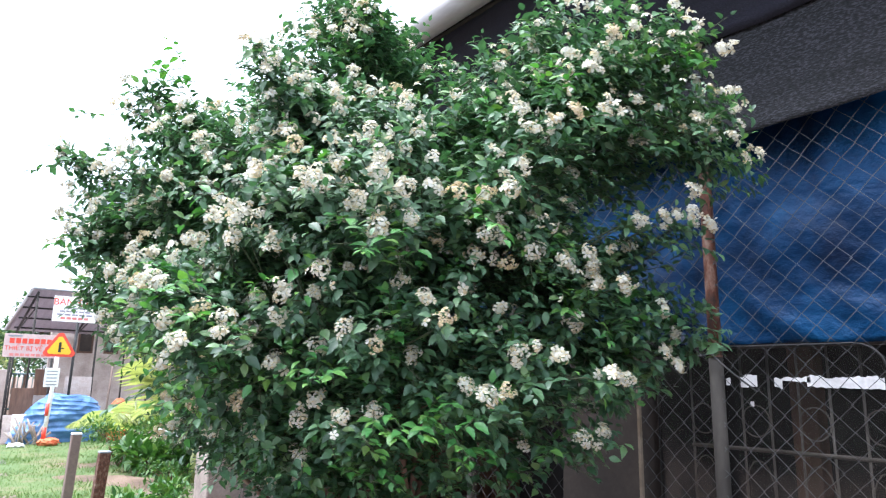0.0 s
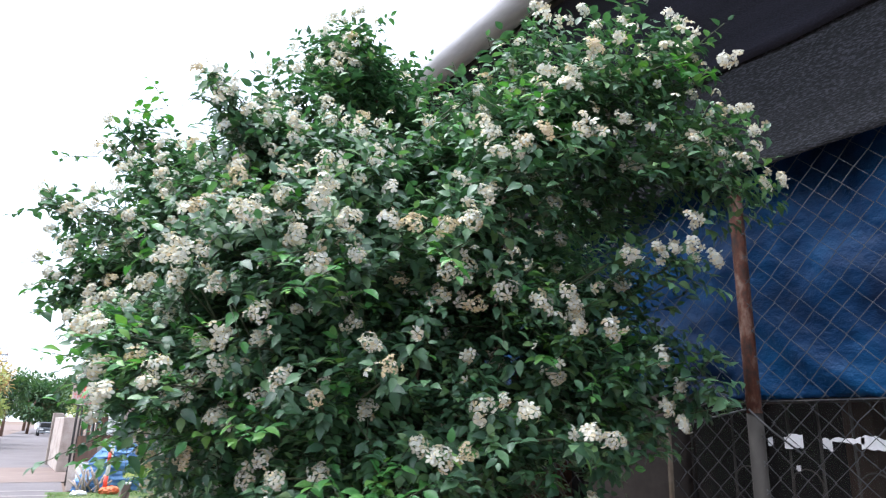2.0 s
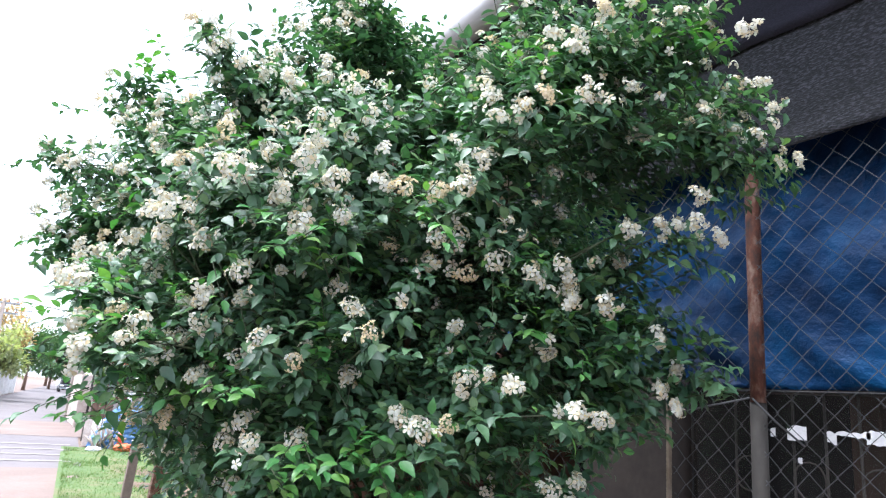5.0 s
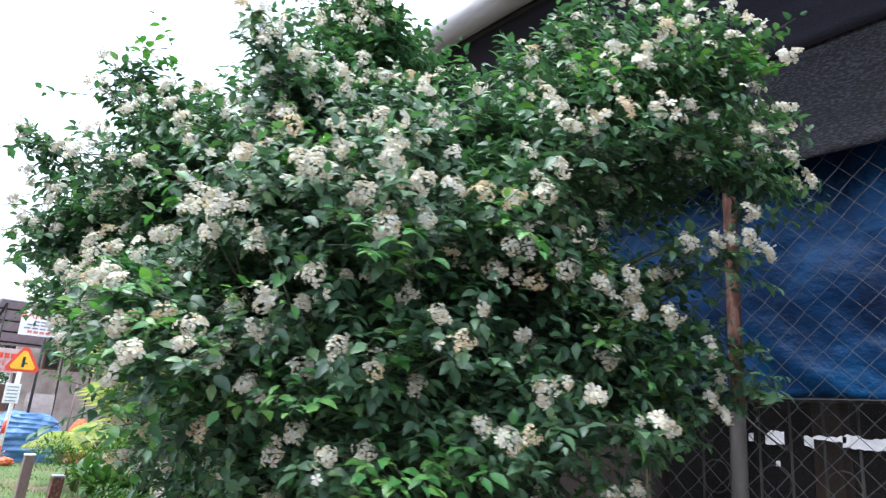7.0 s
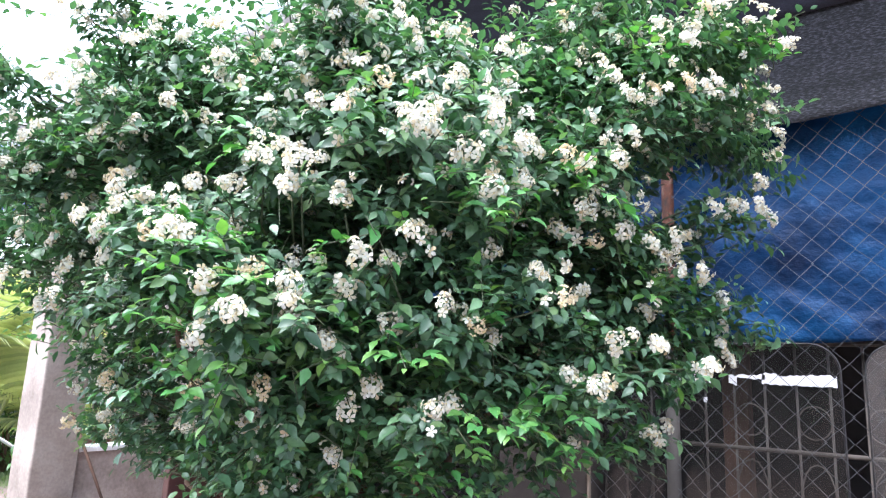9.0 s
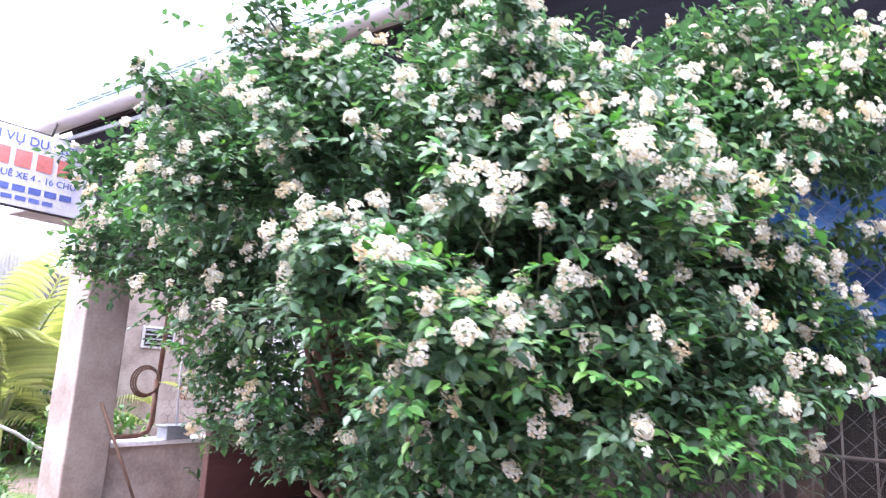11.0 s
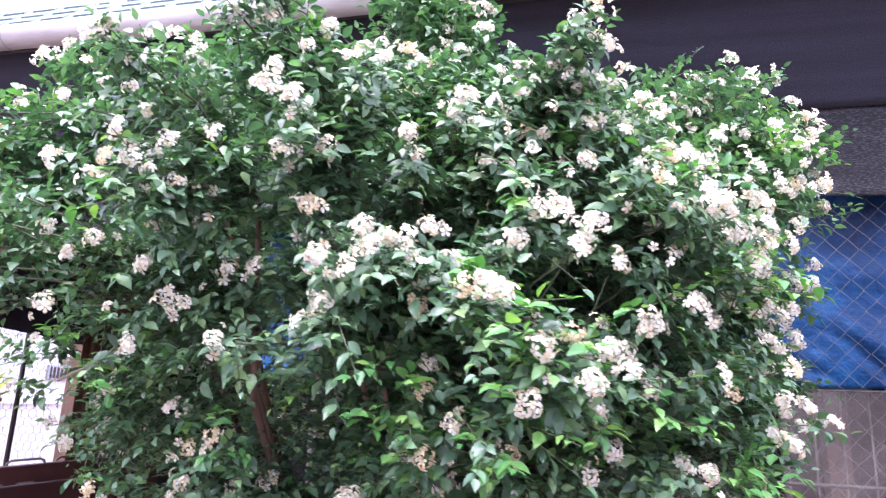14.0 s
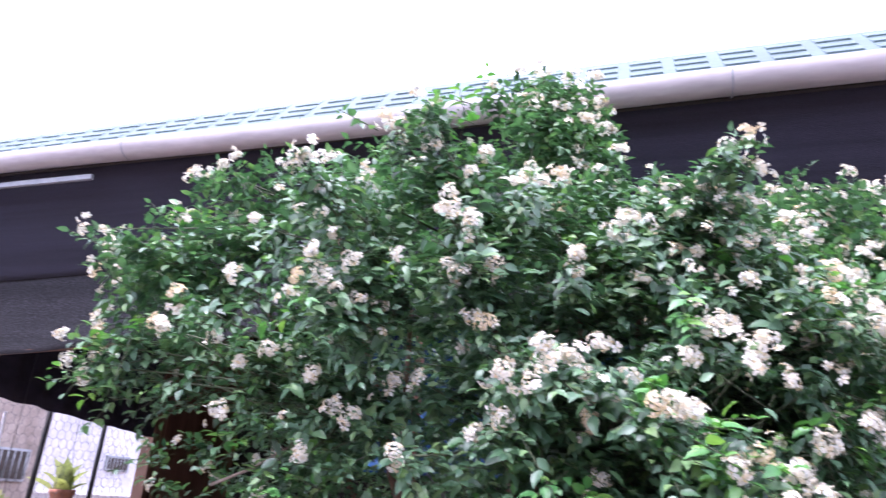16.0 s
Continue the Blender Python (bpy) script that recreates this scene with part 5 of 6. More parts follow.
def hose_coil():
    h = thing("hose_reel", "coiled brown hose on a bent rusty pipe stand", "hose", (2.55, YN + 0.12, 0.835))
    c = Vector((2.61, YN + 0.05, 1.284))
    runs = []
    for k in range(3):
        runs.append(([(c.x + (0.118 - 0.010 * k) * math.cos(w / 24 * 6.2832), c.y - 0.015 * k, c.z + (0.118 - 0.010 * k) * math.sin(w / 24 * 6.2832)) for w in range(24)], 0.0075, True))
    put("coil", tubes("coil", runs, M_WOOD, 6), None, h, "coil of brown hose")
    put("upright", tubes("upright", [([(2.74, YN + 0.08, 1.25), (2.755, YN + 0.08, 1.7), (2.76, YN + 0.08, 2.9)], 0.019)], M_RUSTPALE, 8), None, h, "rust-brown upright bar")
    put("stand", tubes("stand", [([(2.73, YN + 0.08, 1.30), (2.73, YN + 0.08, 0.98), (2.70, YN + 0.08, 0.90), (2.62, YN + 0.08, 0.87), (2.40, YN + 0.08, 0.868)], 0.020)], M_RUSTPALE, 8), None, h, "bent rusty pipe")
    return h


hose_coil()


def meter_box():
    b = thing("grey_box", "small grey plastic box with a thin pipe rising from it", "box", (2.93, YN + 0.1, 0.835))
    part("body", box_bm(2.82, YN + 0.0, 0.836, 3.04, YN + 0.14, 0.93, 0.008), M_GREYBOX, b)
    part("lid", box_bm(2.81, YN - 0.01, 0.93, 3.05, YN + 0.15, 0.945, 0.004), M_GREYBOX, b)
    put("pipe", tubes("pipe", [([(2.93, YN + 0.05, 0.94), (2.915, YN + 0.05, 1.3), (2.90, YN + 0.06, 1.9)], 0.009)], M_LIMEWASH, 8), None, b, "thin grey pipe")
    return b


meter_box()


def potted_plant(at, hang, seed, size=1.0, group=""):
    rng = np.random.default_rng(seed)
    p = thing("potted_plant", "small terracotta pot with long green-yellow leaves" + (", hung on a wire" if hang else ""), "plant", at, group)
    x, y, z = at
    prof = [(0.0, 0.0), (0.062, 0.0), (0.084, 0.115), (0.094, 0.12), (0.094, 0.15), (0.080, 0.15), (0.076, 0.13), (0.0, 0.126)]
    vs, fs, n = [], [], 20
    for r, h in prof:
        for k in range(n):
            w = 2 * math.pi * k / n
            vs.append((x + size * r * math.cos(w), y + size * r * math.sin(w), z + size * h))
    for j in range(len(prof) - 1):
        for k in range(n):
            fs.append((j * n + k, j * n + (k + 1) % n, (j + 1) * n + (k + 1) % n, (j + 1) * n + k))
    put("pot", raw("pot", vs, fs, M_TERRA), None, p, "terracotta pot")
    m = 13
    way = np.stack([rng.normal(0, 0.55, m), rng.normal(0, 0.55, m), 0.5 + rng.random(m)], 1)
    pos = np.tile(np.array((x, y, z + 0.10 * size)), (m, 1)) + rng.normal(0, 0.02, (m, 3)) * np.array((1, 1, 0.2))
    tagged(put("foliage", leaf_mesh("foliage", pos, way, np.tile(np.array((0.2, 0.3, 1.0)), (m, 1)), size * (0.18 + 0.14 * rng.random(m)), M_PALM, 0.34), None, p), kind="stuff")
    if hang:
        put("hanger", tubes("hanger", [([(x - 0.085 * size, y, z + 0.14 * size), (x, y, z + 0.5)], 0.002), ([(x + 0.085 * size, y, z + 0.14 * size), (x, y, z + 0.5)], 0.002), ([(x, y, z + 0.5), (x, y, 2.3)], 0.002)], M_WIRE, 4), None, p)
    return p


potted_plant((3.69, YN + 0.2, 1.27), True, 3, 1.0, "potted plants by the screen")
potted_plant((2.90, YN - 0.08, 1.155), True, 2, 0.66, "potted plants by the screen")
tagged(put("leaning_pole", tubes("leaning_pole", [([(2.72, 5.46, 0.03), (2.46, 5.52, 0.64), (2.25, 5.585, 1.13)], 0.011)], M_BARK, 8)), "thin brown pole leaning on the pillar", "pole")


tagged(put("bamboo_pole", tubes("bamboo_pole", [([(2.45, 8.4, 0.86), (2.95, 8.42, 0.64), (3.9, 8.5, 0.03)], [0.016, 0.017, 0.019])], M_LIMEWASH, 8)), "pale bamboo pole leaning in the garden", "pole")


def wall_weed():
    """A straggling weed with curling brown stems and a few long leaves at the foot of the low wall."""
    rng = np.random.default_rng(19)
    w = thing("wall_weed", "straggling weed with curled brown stems against the low wall", "weed", (3.26, 5.5, 0.03))
    foot = Vector((3.26, 5.5, 0.03))
    pos, way = [], []
    for k, (x, z) in enumerate(((2.96, 0.62), (3.10, 0.70), (3.24, 0.80), (3.40, 0.84), (3.46, 0.70))):
        e = Vector((x, 5.48 + 0.05 * rng.normal(), z))
        m = foot.lerp(e, 0.55) + Vector((0.05 * rng.normal(), 0.03, 0.12))
        put("stem", tubes("stem", [([foot, foot.lerp(m, 0.5) + Vector((0.02, 0, 0.05)), m, e, e + Vector((0.04 * rng.normal(), 0, -0.05))], [0.008, 0.006, 0.005, 0.003, 0.0015])], M_TWIGPALE, 6), None, w)
        for _ in range(7):
            pos.append(np.array(m.lerp(e, rng.random())) + rng.normal(0, 0.02, 3))
            way.append(rng.normal(0, 0.6, 3) + np.array((0.2, -0.2, 0.1)))
    n = len(pos)
    tagged(put("foliage", leaf_mesh("foliage", np.array(pos), np.array(way), np.tile(np.array((0.1, -0.4, 1.0)), (n, 1)), 0.06 + 0.07 * rng.random(n), M_PLANT, 0.3), None, w), kind="stuff")
    return w


wall_weed()


def blue_tub():
    t = thing("blue_tub", "round dark blue plastic tub beside the bench", "tub", (3.05, 3.75, 0.03))
    vs, fs, n = [], [], 28
    prof = [(0.0, 0.0), (0.20, 0.0), (0.27, 0.42), (0.29, 0.43), (0.29, 0.46), (0.26, 0.455), (0.195, 0.03), (0.0, 0.03)]
    for r, h in prof:
        for k in range(n):
            w = 2 * math.pi * k / n
            vs.append((3.05 + r * math.cos(w), 3.75 + r * math.sin(w), 0.03 + h))
    for j in range(len(prof) - 1):
        for k in range(n):
            fs.append((j * n + k, j * n + (k + 1) % n, (j + 1) * n + (k + 1) % n, (j + 1) * n + k))
    put("body", raw("body", vs, fs, M_SIGNBLUE), None, t)
    return t


blue_tub()


def bucket():
    b = thing("blue_bucket", "grey bucket with a blue lid beside the low wall", "bucket", (2.37, 5.44, 0.03))
    vs, fs, n = [], [], 20
    prof = [(0.0, 0.0), (0.10, 0.0), (0.125, 0.38), (0.13, 0.39)]
    for r, h in prof:
        for k in range(n):
            w = 2 * math.pi * k / n
            vs.append((2.37 + 0.85 * r * math.cos(w), 5.44 + 0.85 * r * math.sin(w), 0.03 + h))
    for j in range(len(prof) - 1):
        for k in range(n):
            fs.append((j * n + k, j * n + (k + 1) % n, (j + 1) * n + (k + 1) % n, (j + 1) * n + k))
    put("body", raw("body", vs, fs, M_GREYBOX), None, b)
    put("lid", tubes("lid", [([(2.37, 5.44, 0.42), (2.37, 5.44, 0.45)], 0.115)], M_TARP, 20), None, b, "blue lid")
    return b


bucket()


# ---- neighbour's yard behind the open end ----
def neighbour_house():
    h = thing("neighbour_house", "white-painted house wall with a small barred window", "house", (6.5, 9.4, 0))
    part("wall", box_bm(6.75, 9.3, 0, 13.0, 9.5, 3.7, 0.01), M_LIMEWASH, h, "white-painted wall")
    part("side_wall", box_bm(4.4, 9.304, 0, 6.75, 9.5, 3.7, 0.01), M_CONC, h, "bare stained plaster wall")
    for x, z0, z1, r in ((6.22, 1.46, 1.80, 0.30), (8.12, 1.68, 1.84, 0.24)):
        w = part("window", box_bm(x - r, 9.26, z0 - 0.03, x + r, 9.297, z1 + 0.03, 0.006), M_GREYBOX, h, "small grey-framed window")
        part("pane", box_bm(x - r + 0.03, 9.25, z0, x + r - 0.03, 9.258, z1, 0.002), M_PIER, w)
        for k in range(6):
            xx = x - r + 0.06 + (2 * r - 0.12) * k / 5
            put("window_bar", tubes("window_bar", [([(xx, 9.245, z0), (xx, 9.245, z1)], 0.008)], M_GREYBOX, 6), None, w)
    vent = part("window", box_bm(4.74, 9.27, 1.60, 5.22, 9.301, 1.90, 0.005), M_LIMEWASH, h, "small slatted vent window")
    part("pane", box_bm(4.77, 9.262, 1.63, 5.19, 9.268, 1.87, 0.002), M_PIER, vent)
    for k in range(4):
        part("slat", box_bm(4.77, 9.235, 1.655 + 0.06 * k, 5.19, 9.26, 1.675 + 0.06 * k, 0.003), M_GREYBOX, vent)
    part("roof", box_bm(4.3, 9.28, 3.7, 13.2, 13.0, 3.78, 0.01), M_ROOFGREY, h, "grey sheet roof edge")
    part("ledge", box_bm(6.75, 9.24, 1.30, 13.0, 9.296, 1.34, 0.004), M_WHITE, h)
    return h


neighbour_house()


def sheet_fence():
    """Corrugated metal fence along the back of the garden."""
    f = thing("sheet_metal_fence", "pale grey corrugated metal fence with a sloping top", "fence", (3.4, 11.0, 0))
    a, b = Vector((3.35, 10.8, 0)), Vector((6.4, 13.4, 0))
    d = (b - a).normalized()
    nrm = Vector((-d.y, d.x, 0))
    length = (b - a).length
    per = 1.0
    k = 0
    while k * per < length:
        vs, fs, n = [], [], 40
        for i in range(n + 1):
            s = k * per + per * i / n
            p = a + d * s + nrm * (0.018 * (1 if (i // 2) % 2 else -1) + 0.01 * (k % 2))
            top = 2.85 - 0.05 * s
            vs += [(p.x, p.y, 0.05), (p.x, p.y, top)]
        fs = [(2 * i, 2 * i + 2, 2 * i + 3, 2 * i + 1) for i in range(n)]
        ob = put("panel", raw("panel", vs, fs, M_FENCE, False), None, f)
        ob.modifiers.new("thickness", "SOLIDIFY").thickness = 0.002
        k += 1
    return f


sheet_fence()


def palm(at, fronds, size, seed, label, spread=0.85, droop=0.75):
    """A clump of arching fronds, each with two rows of narrow leaflets."""
    rng = np.random.default_rng(seed)
    p = thing("palm", label, "palm", at, "garden palms")
    x, y, z = at
    put("trunk", tubes("trunk", [([(x, y, z), (x + 0.02, y, z + 0.3 * size)], [0.03 * size, 0.02 * size])], M_PALM, 8), None, p)
    for k in range(fronds):
        w = k * 2.4 + rng.random()
        out, rise = Vector((math.cos(w), math.sin(w), 0)), 0.9 + 0.5 * rng.random()
        pts = []
        for i in range(9):
            f = i / 8
            q = Vector((x, y, z + 0.25 * size)) + out * size * (spread * f) + Vector((0, 0, size * (rise * f - droop * f * f)))
            pts.append(q)
        fr = put("frond", tubes("frond", [(pts, [0.012 * size * (1 - 0.8 * i / 8) for i in range(9)])], M_PALM, 5), None, p)
        pos, way, up, sz = [], [], [], []
        for i in range(46):
            f = 0.18 + 0.82 * (i // 2) / 22
            j = min(7, int(f * 8))
            q = pts[j].lerp(pts[j + 1], f * 8 - j)
            d = (pts[j + 1] - pts[j]).normalized()
            lat = d.cross(Vector((0, 0, 1))).normalized() * (1 if i % 2 else -1)
            pos.append(tuple(q))
            way.append(tuple(d * 0.7 + lat + Vector((0, 0, -0.35))))
            up.append((0, 0, 1))
            sz.append(size * 0.42 * math.sin(math.pi * (0.12 + 0.8 * f)))
        tagged(put("leaflet", leaf_mesh("leaflet", np.array(pos), np.array(way), np.array(up, float), np.array(sz), M_PALM, 0.055), None, fr), kind="stuff")
    return p


palm((3.40, 9.9, 0), 8, 2.3, 3, "yellow-green palm clump in the garden", 0.36, 0.45)
palm((4.3, 9.9, 0), 8, 1.2, 5, "yellow-green palm clump in the garden")
palm((3.42, 13.2, 0), 9, 1.25, 7, "young palm with yellowing fronds behind the shrubs")
palm((4.2, 12.6, 0), 9, 1.1, 8, "young palm with yellowing fronds behind the shrubs")


def shrub(at, r, h, leaves, seed, material, label, leaf=0.09):
    rng = np.random.default_rng(seed)
    s = thing("shrub", label, "shrub", at, "garden shrubs")
    x, y, z = at
    runs, pos, way = [], [], []
    for k in range(9):
        w = rng.random() * 6.28
        e = Vector((x + r * 0.7 * math.cos(w), y + r * 0.7 * math.sin(w), z + h * (0.5 + 0.4 * rng.random())))
        runs.append(([(x, y, z - 0.02), Vector((x, y, z)).lerp(e, 0.5) + Vector((0, 0, 0.08 * h)), e], [0.014, 0.010, 0.004]))
        for _ in range(leaves // 9):
            o = rng.normal(0, 1, 3)
            o = o / np.linalg.norm(o) * rng.random() ** 0.5
            q = np.array(e) + o * np.array((r * 0.5, r * 0.5, h * 0.28))
            if q[2] > 0.03:
                pos.append(q)
                way.append(o + rng.normal(0, 0.5, 3) + np.array((0, 0, 0.2)))
    put("stalk", tubes("stalk", runs, M_BARK, 5), None, s)
    n = len(pos)
    tagged(put("foliage", leaf_mesh("foliage", np.array(pos), np.array(way), np.tile(np.array((0.1, 0.2, 1.0)), (n, 1)), leaf * (0.6 + 0.7 * rng.random(n)), material, 0.42), None, s), kind="stuff")
    return s


shrub((3.0, 12.3, 0), 0.55, 0.75, 700, 11, M_PLANT, "low dark green garden shrub with pale flowers")
shrub((3.7, 11.7, 0), 0.6, 0.8, 800, 12, M_PLANT, "low dark green garden shrub beside the lawn")
shrub((4.3, 11.2, 0), 0.6, 0.9, 800, 13, M_PLANT, "low dark green garden shrub beside the lawn")
shrub((3.2, 11.3, 0), 0.5, 0.45, 420, 24, M_PLANT, "low strap-leaved green plants in the garden bed", 0.2)
shrub((3.8, 10.9, 0), 0.5, 0.5, 420, 25, M_PLANT, "low strap-leaved green plants in the garden bed", 0.2)
shrub((3.1, 9.9, 0), 0.35, 0.3, 300, 14, M_PLANT, "low green plants at the edge of the lawn")
shrub((2.45, 7.6, 0), 0.3, 0.35, 300, 15, M_PLANT, "low green plants near the pillar")
shrub((1.9, 6.6, 0), 0.3, 0.4, 380, 16, M_PLANT, "low leafy plants at the foot of the pillar")
shrub((3.35, 7.7, 0), 0.5, 0.95, 500, 18, M_PLANT, "leafy green plants behind the wire screen", 0.1)
shrub((3.9, 10.6, 0), 0.5, 1.0, 600, 17, M_PLANT, "tall leafy green garden shrub")


def stake(at, h, w, material, cap, label):
    s = thing("wooden_stake", label, "stake", at, "stakes on the verge")
    x, y, _ = at
    bm = box_bm(x - w / 2, y - w / 2, -0.05, x + w / 2, y + w / 2, h, 0.006)
    for v in bm.verts:
        v.co.x += 0.03 * max(0.0, v.co.z / h)
        v.co += 0.003 * noise.noise_vector(v.co * 5)
    part("shaft", bm, material, s)
    part("cap", box_bm(x + 0.03 - w * 0.52, y - w * 0.52, h + 0.001, x + 0.03 + w * 0.52, y + w * 0.52, h + 0.02, 0.004), cap, s)
    return s


stake((1.65, 8.9, 0), 0.79, 0.10, M_PALE, M_WHITE, "pale weathered square stake on the verge")
stake((1.86, 8.4, 0), 0.62, 0.115, M_RUST, M_GREYBOX, "red-brown square stake with a pale top")


# ---- corner with signs, tarpaulin heap and shelter ----
def warning_sign():
    s = thing("warning_sign", "yellow triangular side-road warning sign with a red border", "road sign", (2.57, 16.6, 0))
    x, y = 2.57, 16.6
    put("pole", tubes("pole", [([(x - 0.06, y + 0.05, 0), (x, y + 0.05, 1.2), (x + 0.03, y + 0.05, 2.3)], 0.042)], M_WHITE, 12), None, s, "white pole with red bands")
    for z in (0.12, 0.62):
        put("red_band", tubes("red_band", [([(x - 0.06 + 0.03 * z, y + 0.05, z), (x - 0.05 + 0.03 * z, y + 0.05, z + 0.26)], 0.045)], M_SIGNRED, 12), None, s)

    def tri(name, r, yy, thick, material):
        pts = []
        for a in (90, 210, 330):
            for o in (-9, 0, 9):
                w = radians(a + o)
                k = r * (0.95 if o == 0 else 0.93)
                pts.append((x + 0.03 + k * math.cos(w), z0 + k * math.sin(w) * 0.93))
        bm = bmesh.new()
        f = bm.faces.new([bm.verts.new((px, yy, pz)) for px, pz in pts])
        ex = bmesh.ops.extrude_face_region(bm, geom=[f])
        bmesh.ops.translate(bm, vec=(0, thick, 0), verts=[v for v in ex["geom"] if isinstance(v, bmesh.types.BMVert)])
        bmesh.ops.recalc_face_normals(bm, faces=bm.faces[:])
        return part(name, bm, material, s)

    z0 = 2.06
    tri("border", 0.36, y - 0.02, 0.02, M_SIGNRED)
    tri("field", 0.265, y - 0.026, 0.006, M_YELLOW)
    part("symbol", box_bm(x + 0.005, y - 0.032, 1.96, x + 0.055, y - 0.026, 2.17, 0.001), M_BLACK, s)
    part("symbol_branch", box_bm(x + 0.055, y - 0.032, 2.03, x + 0.11, y - 0.026, 2.055, 0.001), M_BLACK, s)
    pl = part("plaque", box_bm(x - 0.19, y - 0.02, 1.22, x + 0.09, y - 0.005, 1.62, 0.004), M_WHITE, s, "small white plaque")
    bars("text_bar", [(0, 0.13 - 0.07 * k, 0.2, 0.022) for k in range(5)], M_GREYBOX, Matrix.Translation((x - 0.05, y - 0.021, 1.42)) @ Matrix.Rotation(radians(90), 4, "X"), pl)
    return s


warning_sign()


def land_board():
    s = thing("land_sale_board", "white board with red lettering offering land for sale", "sign", (2.95, 17.4, 0))
    part("panel", box_bm(2.50, 17.40, 2.68, 3.40, 17.43, 3.26, 0.004), M_WHITE, s)
    face = Matrix.Translation((2.95, 17.396, 2.97)) @ Matrix.Rotation(radians(90), 4, "X")
    words("lettering", "BÁN ĐẤT", 0.215, M_SIGNRED, face @ pose(0, 0.15, 0), s, "faded red lettering")
    bars("text_bar", [(-0.14 + 0.14 * k, 0.02, 0.11, 0.032) for k in range(3)] + [(-0.26 + 0.13 * k, -0.055, 0.10, 0.034) for k in range(5)] + [(-0.30 + 0.15 * k, -0.13, 0.12, 0.034) for k in range(5)], M_PRINTGREY, face, s)
    bars("number_bar", [(-0.24 + 0.12 * k, -0.21, 0.09, 0.055) for k in range(5)], M_SIGNPINK, face, s)
    put("post", tubes("post", [([(3.02, 17.46, 0), (3.05, 17.46, 3.2)], 0.03)], M_BLACK, 8), None, s, "thin black post")
    return s


land_board()


def shop_board():
    s = thing("shop_board", "faded pink board advertising sanitary ware", "sign", (2.3, 19.0, 0))
    part("panel", box_bm(1.80, 19.0, 1.88, 3.0, 19.04, 2.44, 0.004), M_BOARDPINK, s, "faded pinkish panel")
    face = Matrix.Translation((2.40, 18.996, 2.16)) @ Matrix.Rotation(radians(90), 4, "X")
    bars("text_bar", [(-0.38, 0.23, 0.3, 0.035)], M_GREYBOX, face, s)
    bars("title_bar", [(-0.44 + 0.13 * k, 0.11, 0.10, 0.12) for k in range(8)], M_SIGNRED, face, s)
    words("lettering", "THIẾT BỊ VỆ SINH", 0.145, M_SIGNRED, face @ pose(0, -0.07, 0), s, "red lettering")
    bars("number_bar", [(-0.42 + 0.11 * k, -0.22, 0.085, 0.06) for k in range(8)], M_SIGNPINK, face, s)
    for x in (1.98, 2.85):
        put("post", tubes("post", [([(x, 19.06, 0), (x, 19.06, 2.4)], 0.028)], M_PIPE, 8), None, s)
    return s


shop_board()


def shelter():
    s = thing("open_shelter", "open shelter with a purple-grey sheet roof on thin trusses", "shelter", (3.8, 21.5, 0))
    vs, fs, n = [], [], 40
    for i in range(n + 1):
        x = i / n
        lift = 0.008 if i % 2 else -0.008
        vs += [(2.38 + 3.4 * x, 20.0, 3.66 + lift), (2.16 + 3.4 * x, 22.6, 2.72 + lift)]
    fs = [(2 * i, 2 * i + 2, 2 * i + 3, 2 * i + 1) for i in range(n)]
    r = put("roof", raw("roof", vs, fs, M_SHEET, False), None, s, "translucent purple-grey corrugated sheet")
    r.modifiers.new("thickness", "SOLIDIFY").thickness = 0.01
    put("edge_trim", tubes("edge_trim", [([(2.36, 19.98, 3.68), (2.14, 22.62, 2.74)], 0.045)], M_LIMEWASH, 8), None, s, "pale sheet-metal verge trim")
    put("edge_trim", tubes("edge_trim", [([(2.36, 19.98, 3.68), (5.8, 19.98, 3.68)], 0.03)], M_GREYBOX, 8), None, s)
    for k in range(4):
        f = (k + 0.5) / 4
        y, z = 20.0 + 2.6 * f, 3.60 - 0.94 * f
        put("purlin", tubes("purlin", [([(2.3, y, z), (5.6, y, z)], 0.025)], M_BLACK, 6), None, s)
    for x in (2.5, 4.0, 5.4):
        put("truss", tubes("truss", [([(x, 20.05, 3.58), (x - 0.1, 22.5, 2.68)], 0.03), ([(x, 20.05, 3.2), (x - 0.1, 22.5, 2.66)], 0.02)], M_BLACK, 6), None, s)
        put("post", tubes("post", [([(x, 20.05, 0), (x, 20.05, 3.6)], 0.025)], M_PIPE, 8), None, s)
        put("post", tubes("post", [([(x - 0.1, 22.5, 0), (x - 0.1, 22.5, 2.7)], 0.025)], M_PIPE, 8), None, s)
    part("back_wall", box_bm(3.3, 22.7, 0, 6.4, 22.85, 3.3, 0.01), M_PLASTER, s, "brownish plastered back wall")
    for xw in (4.02, 4.75):
        w = part("window", box_bm(xw, 22.66, 2.15, xw + 0.42, 22.697, 3.0, 0.01), M_WOOD, s, "brown timber window frame")
        part("pane", box_bm(xw + 0.05, 22.645, 2.2, xw + 0.37, 22.657, 2.95, 0.004), M_PIER, w)
    return s


shelter()


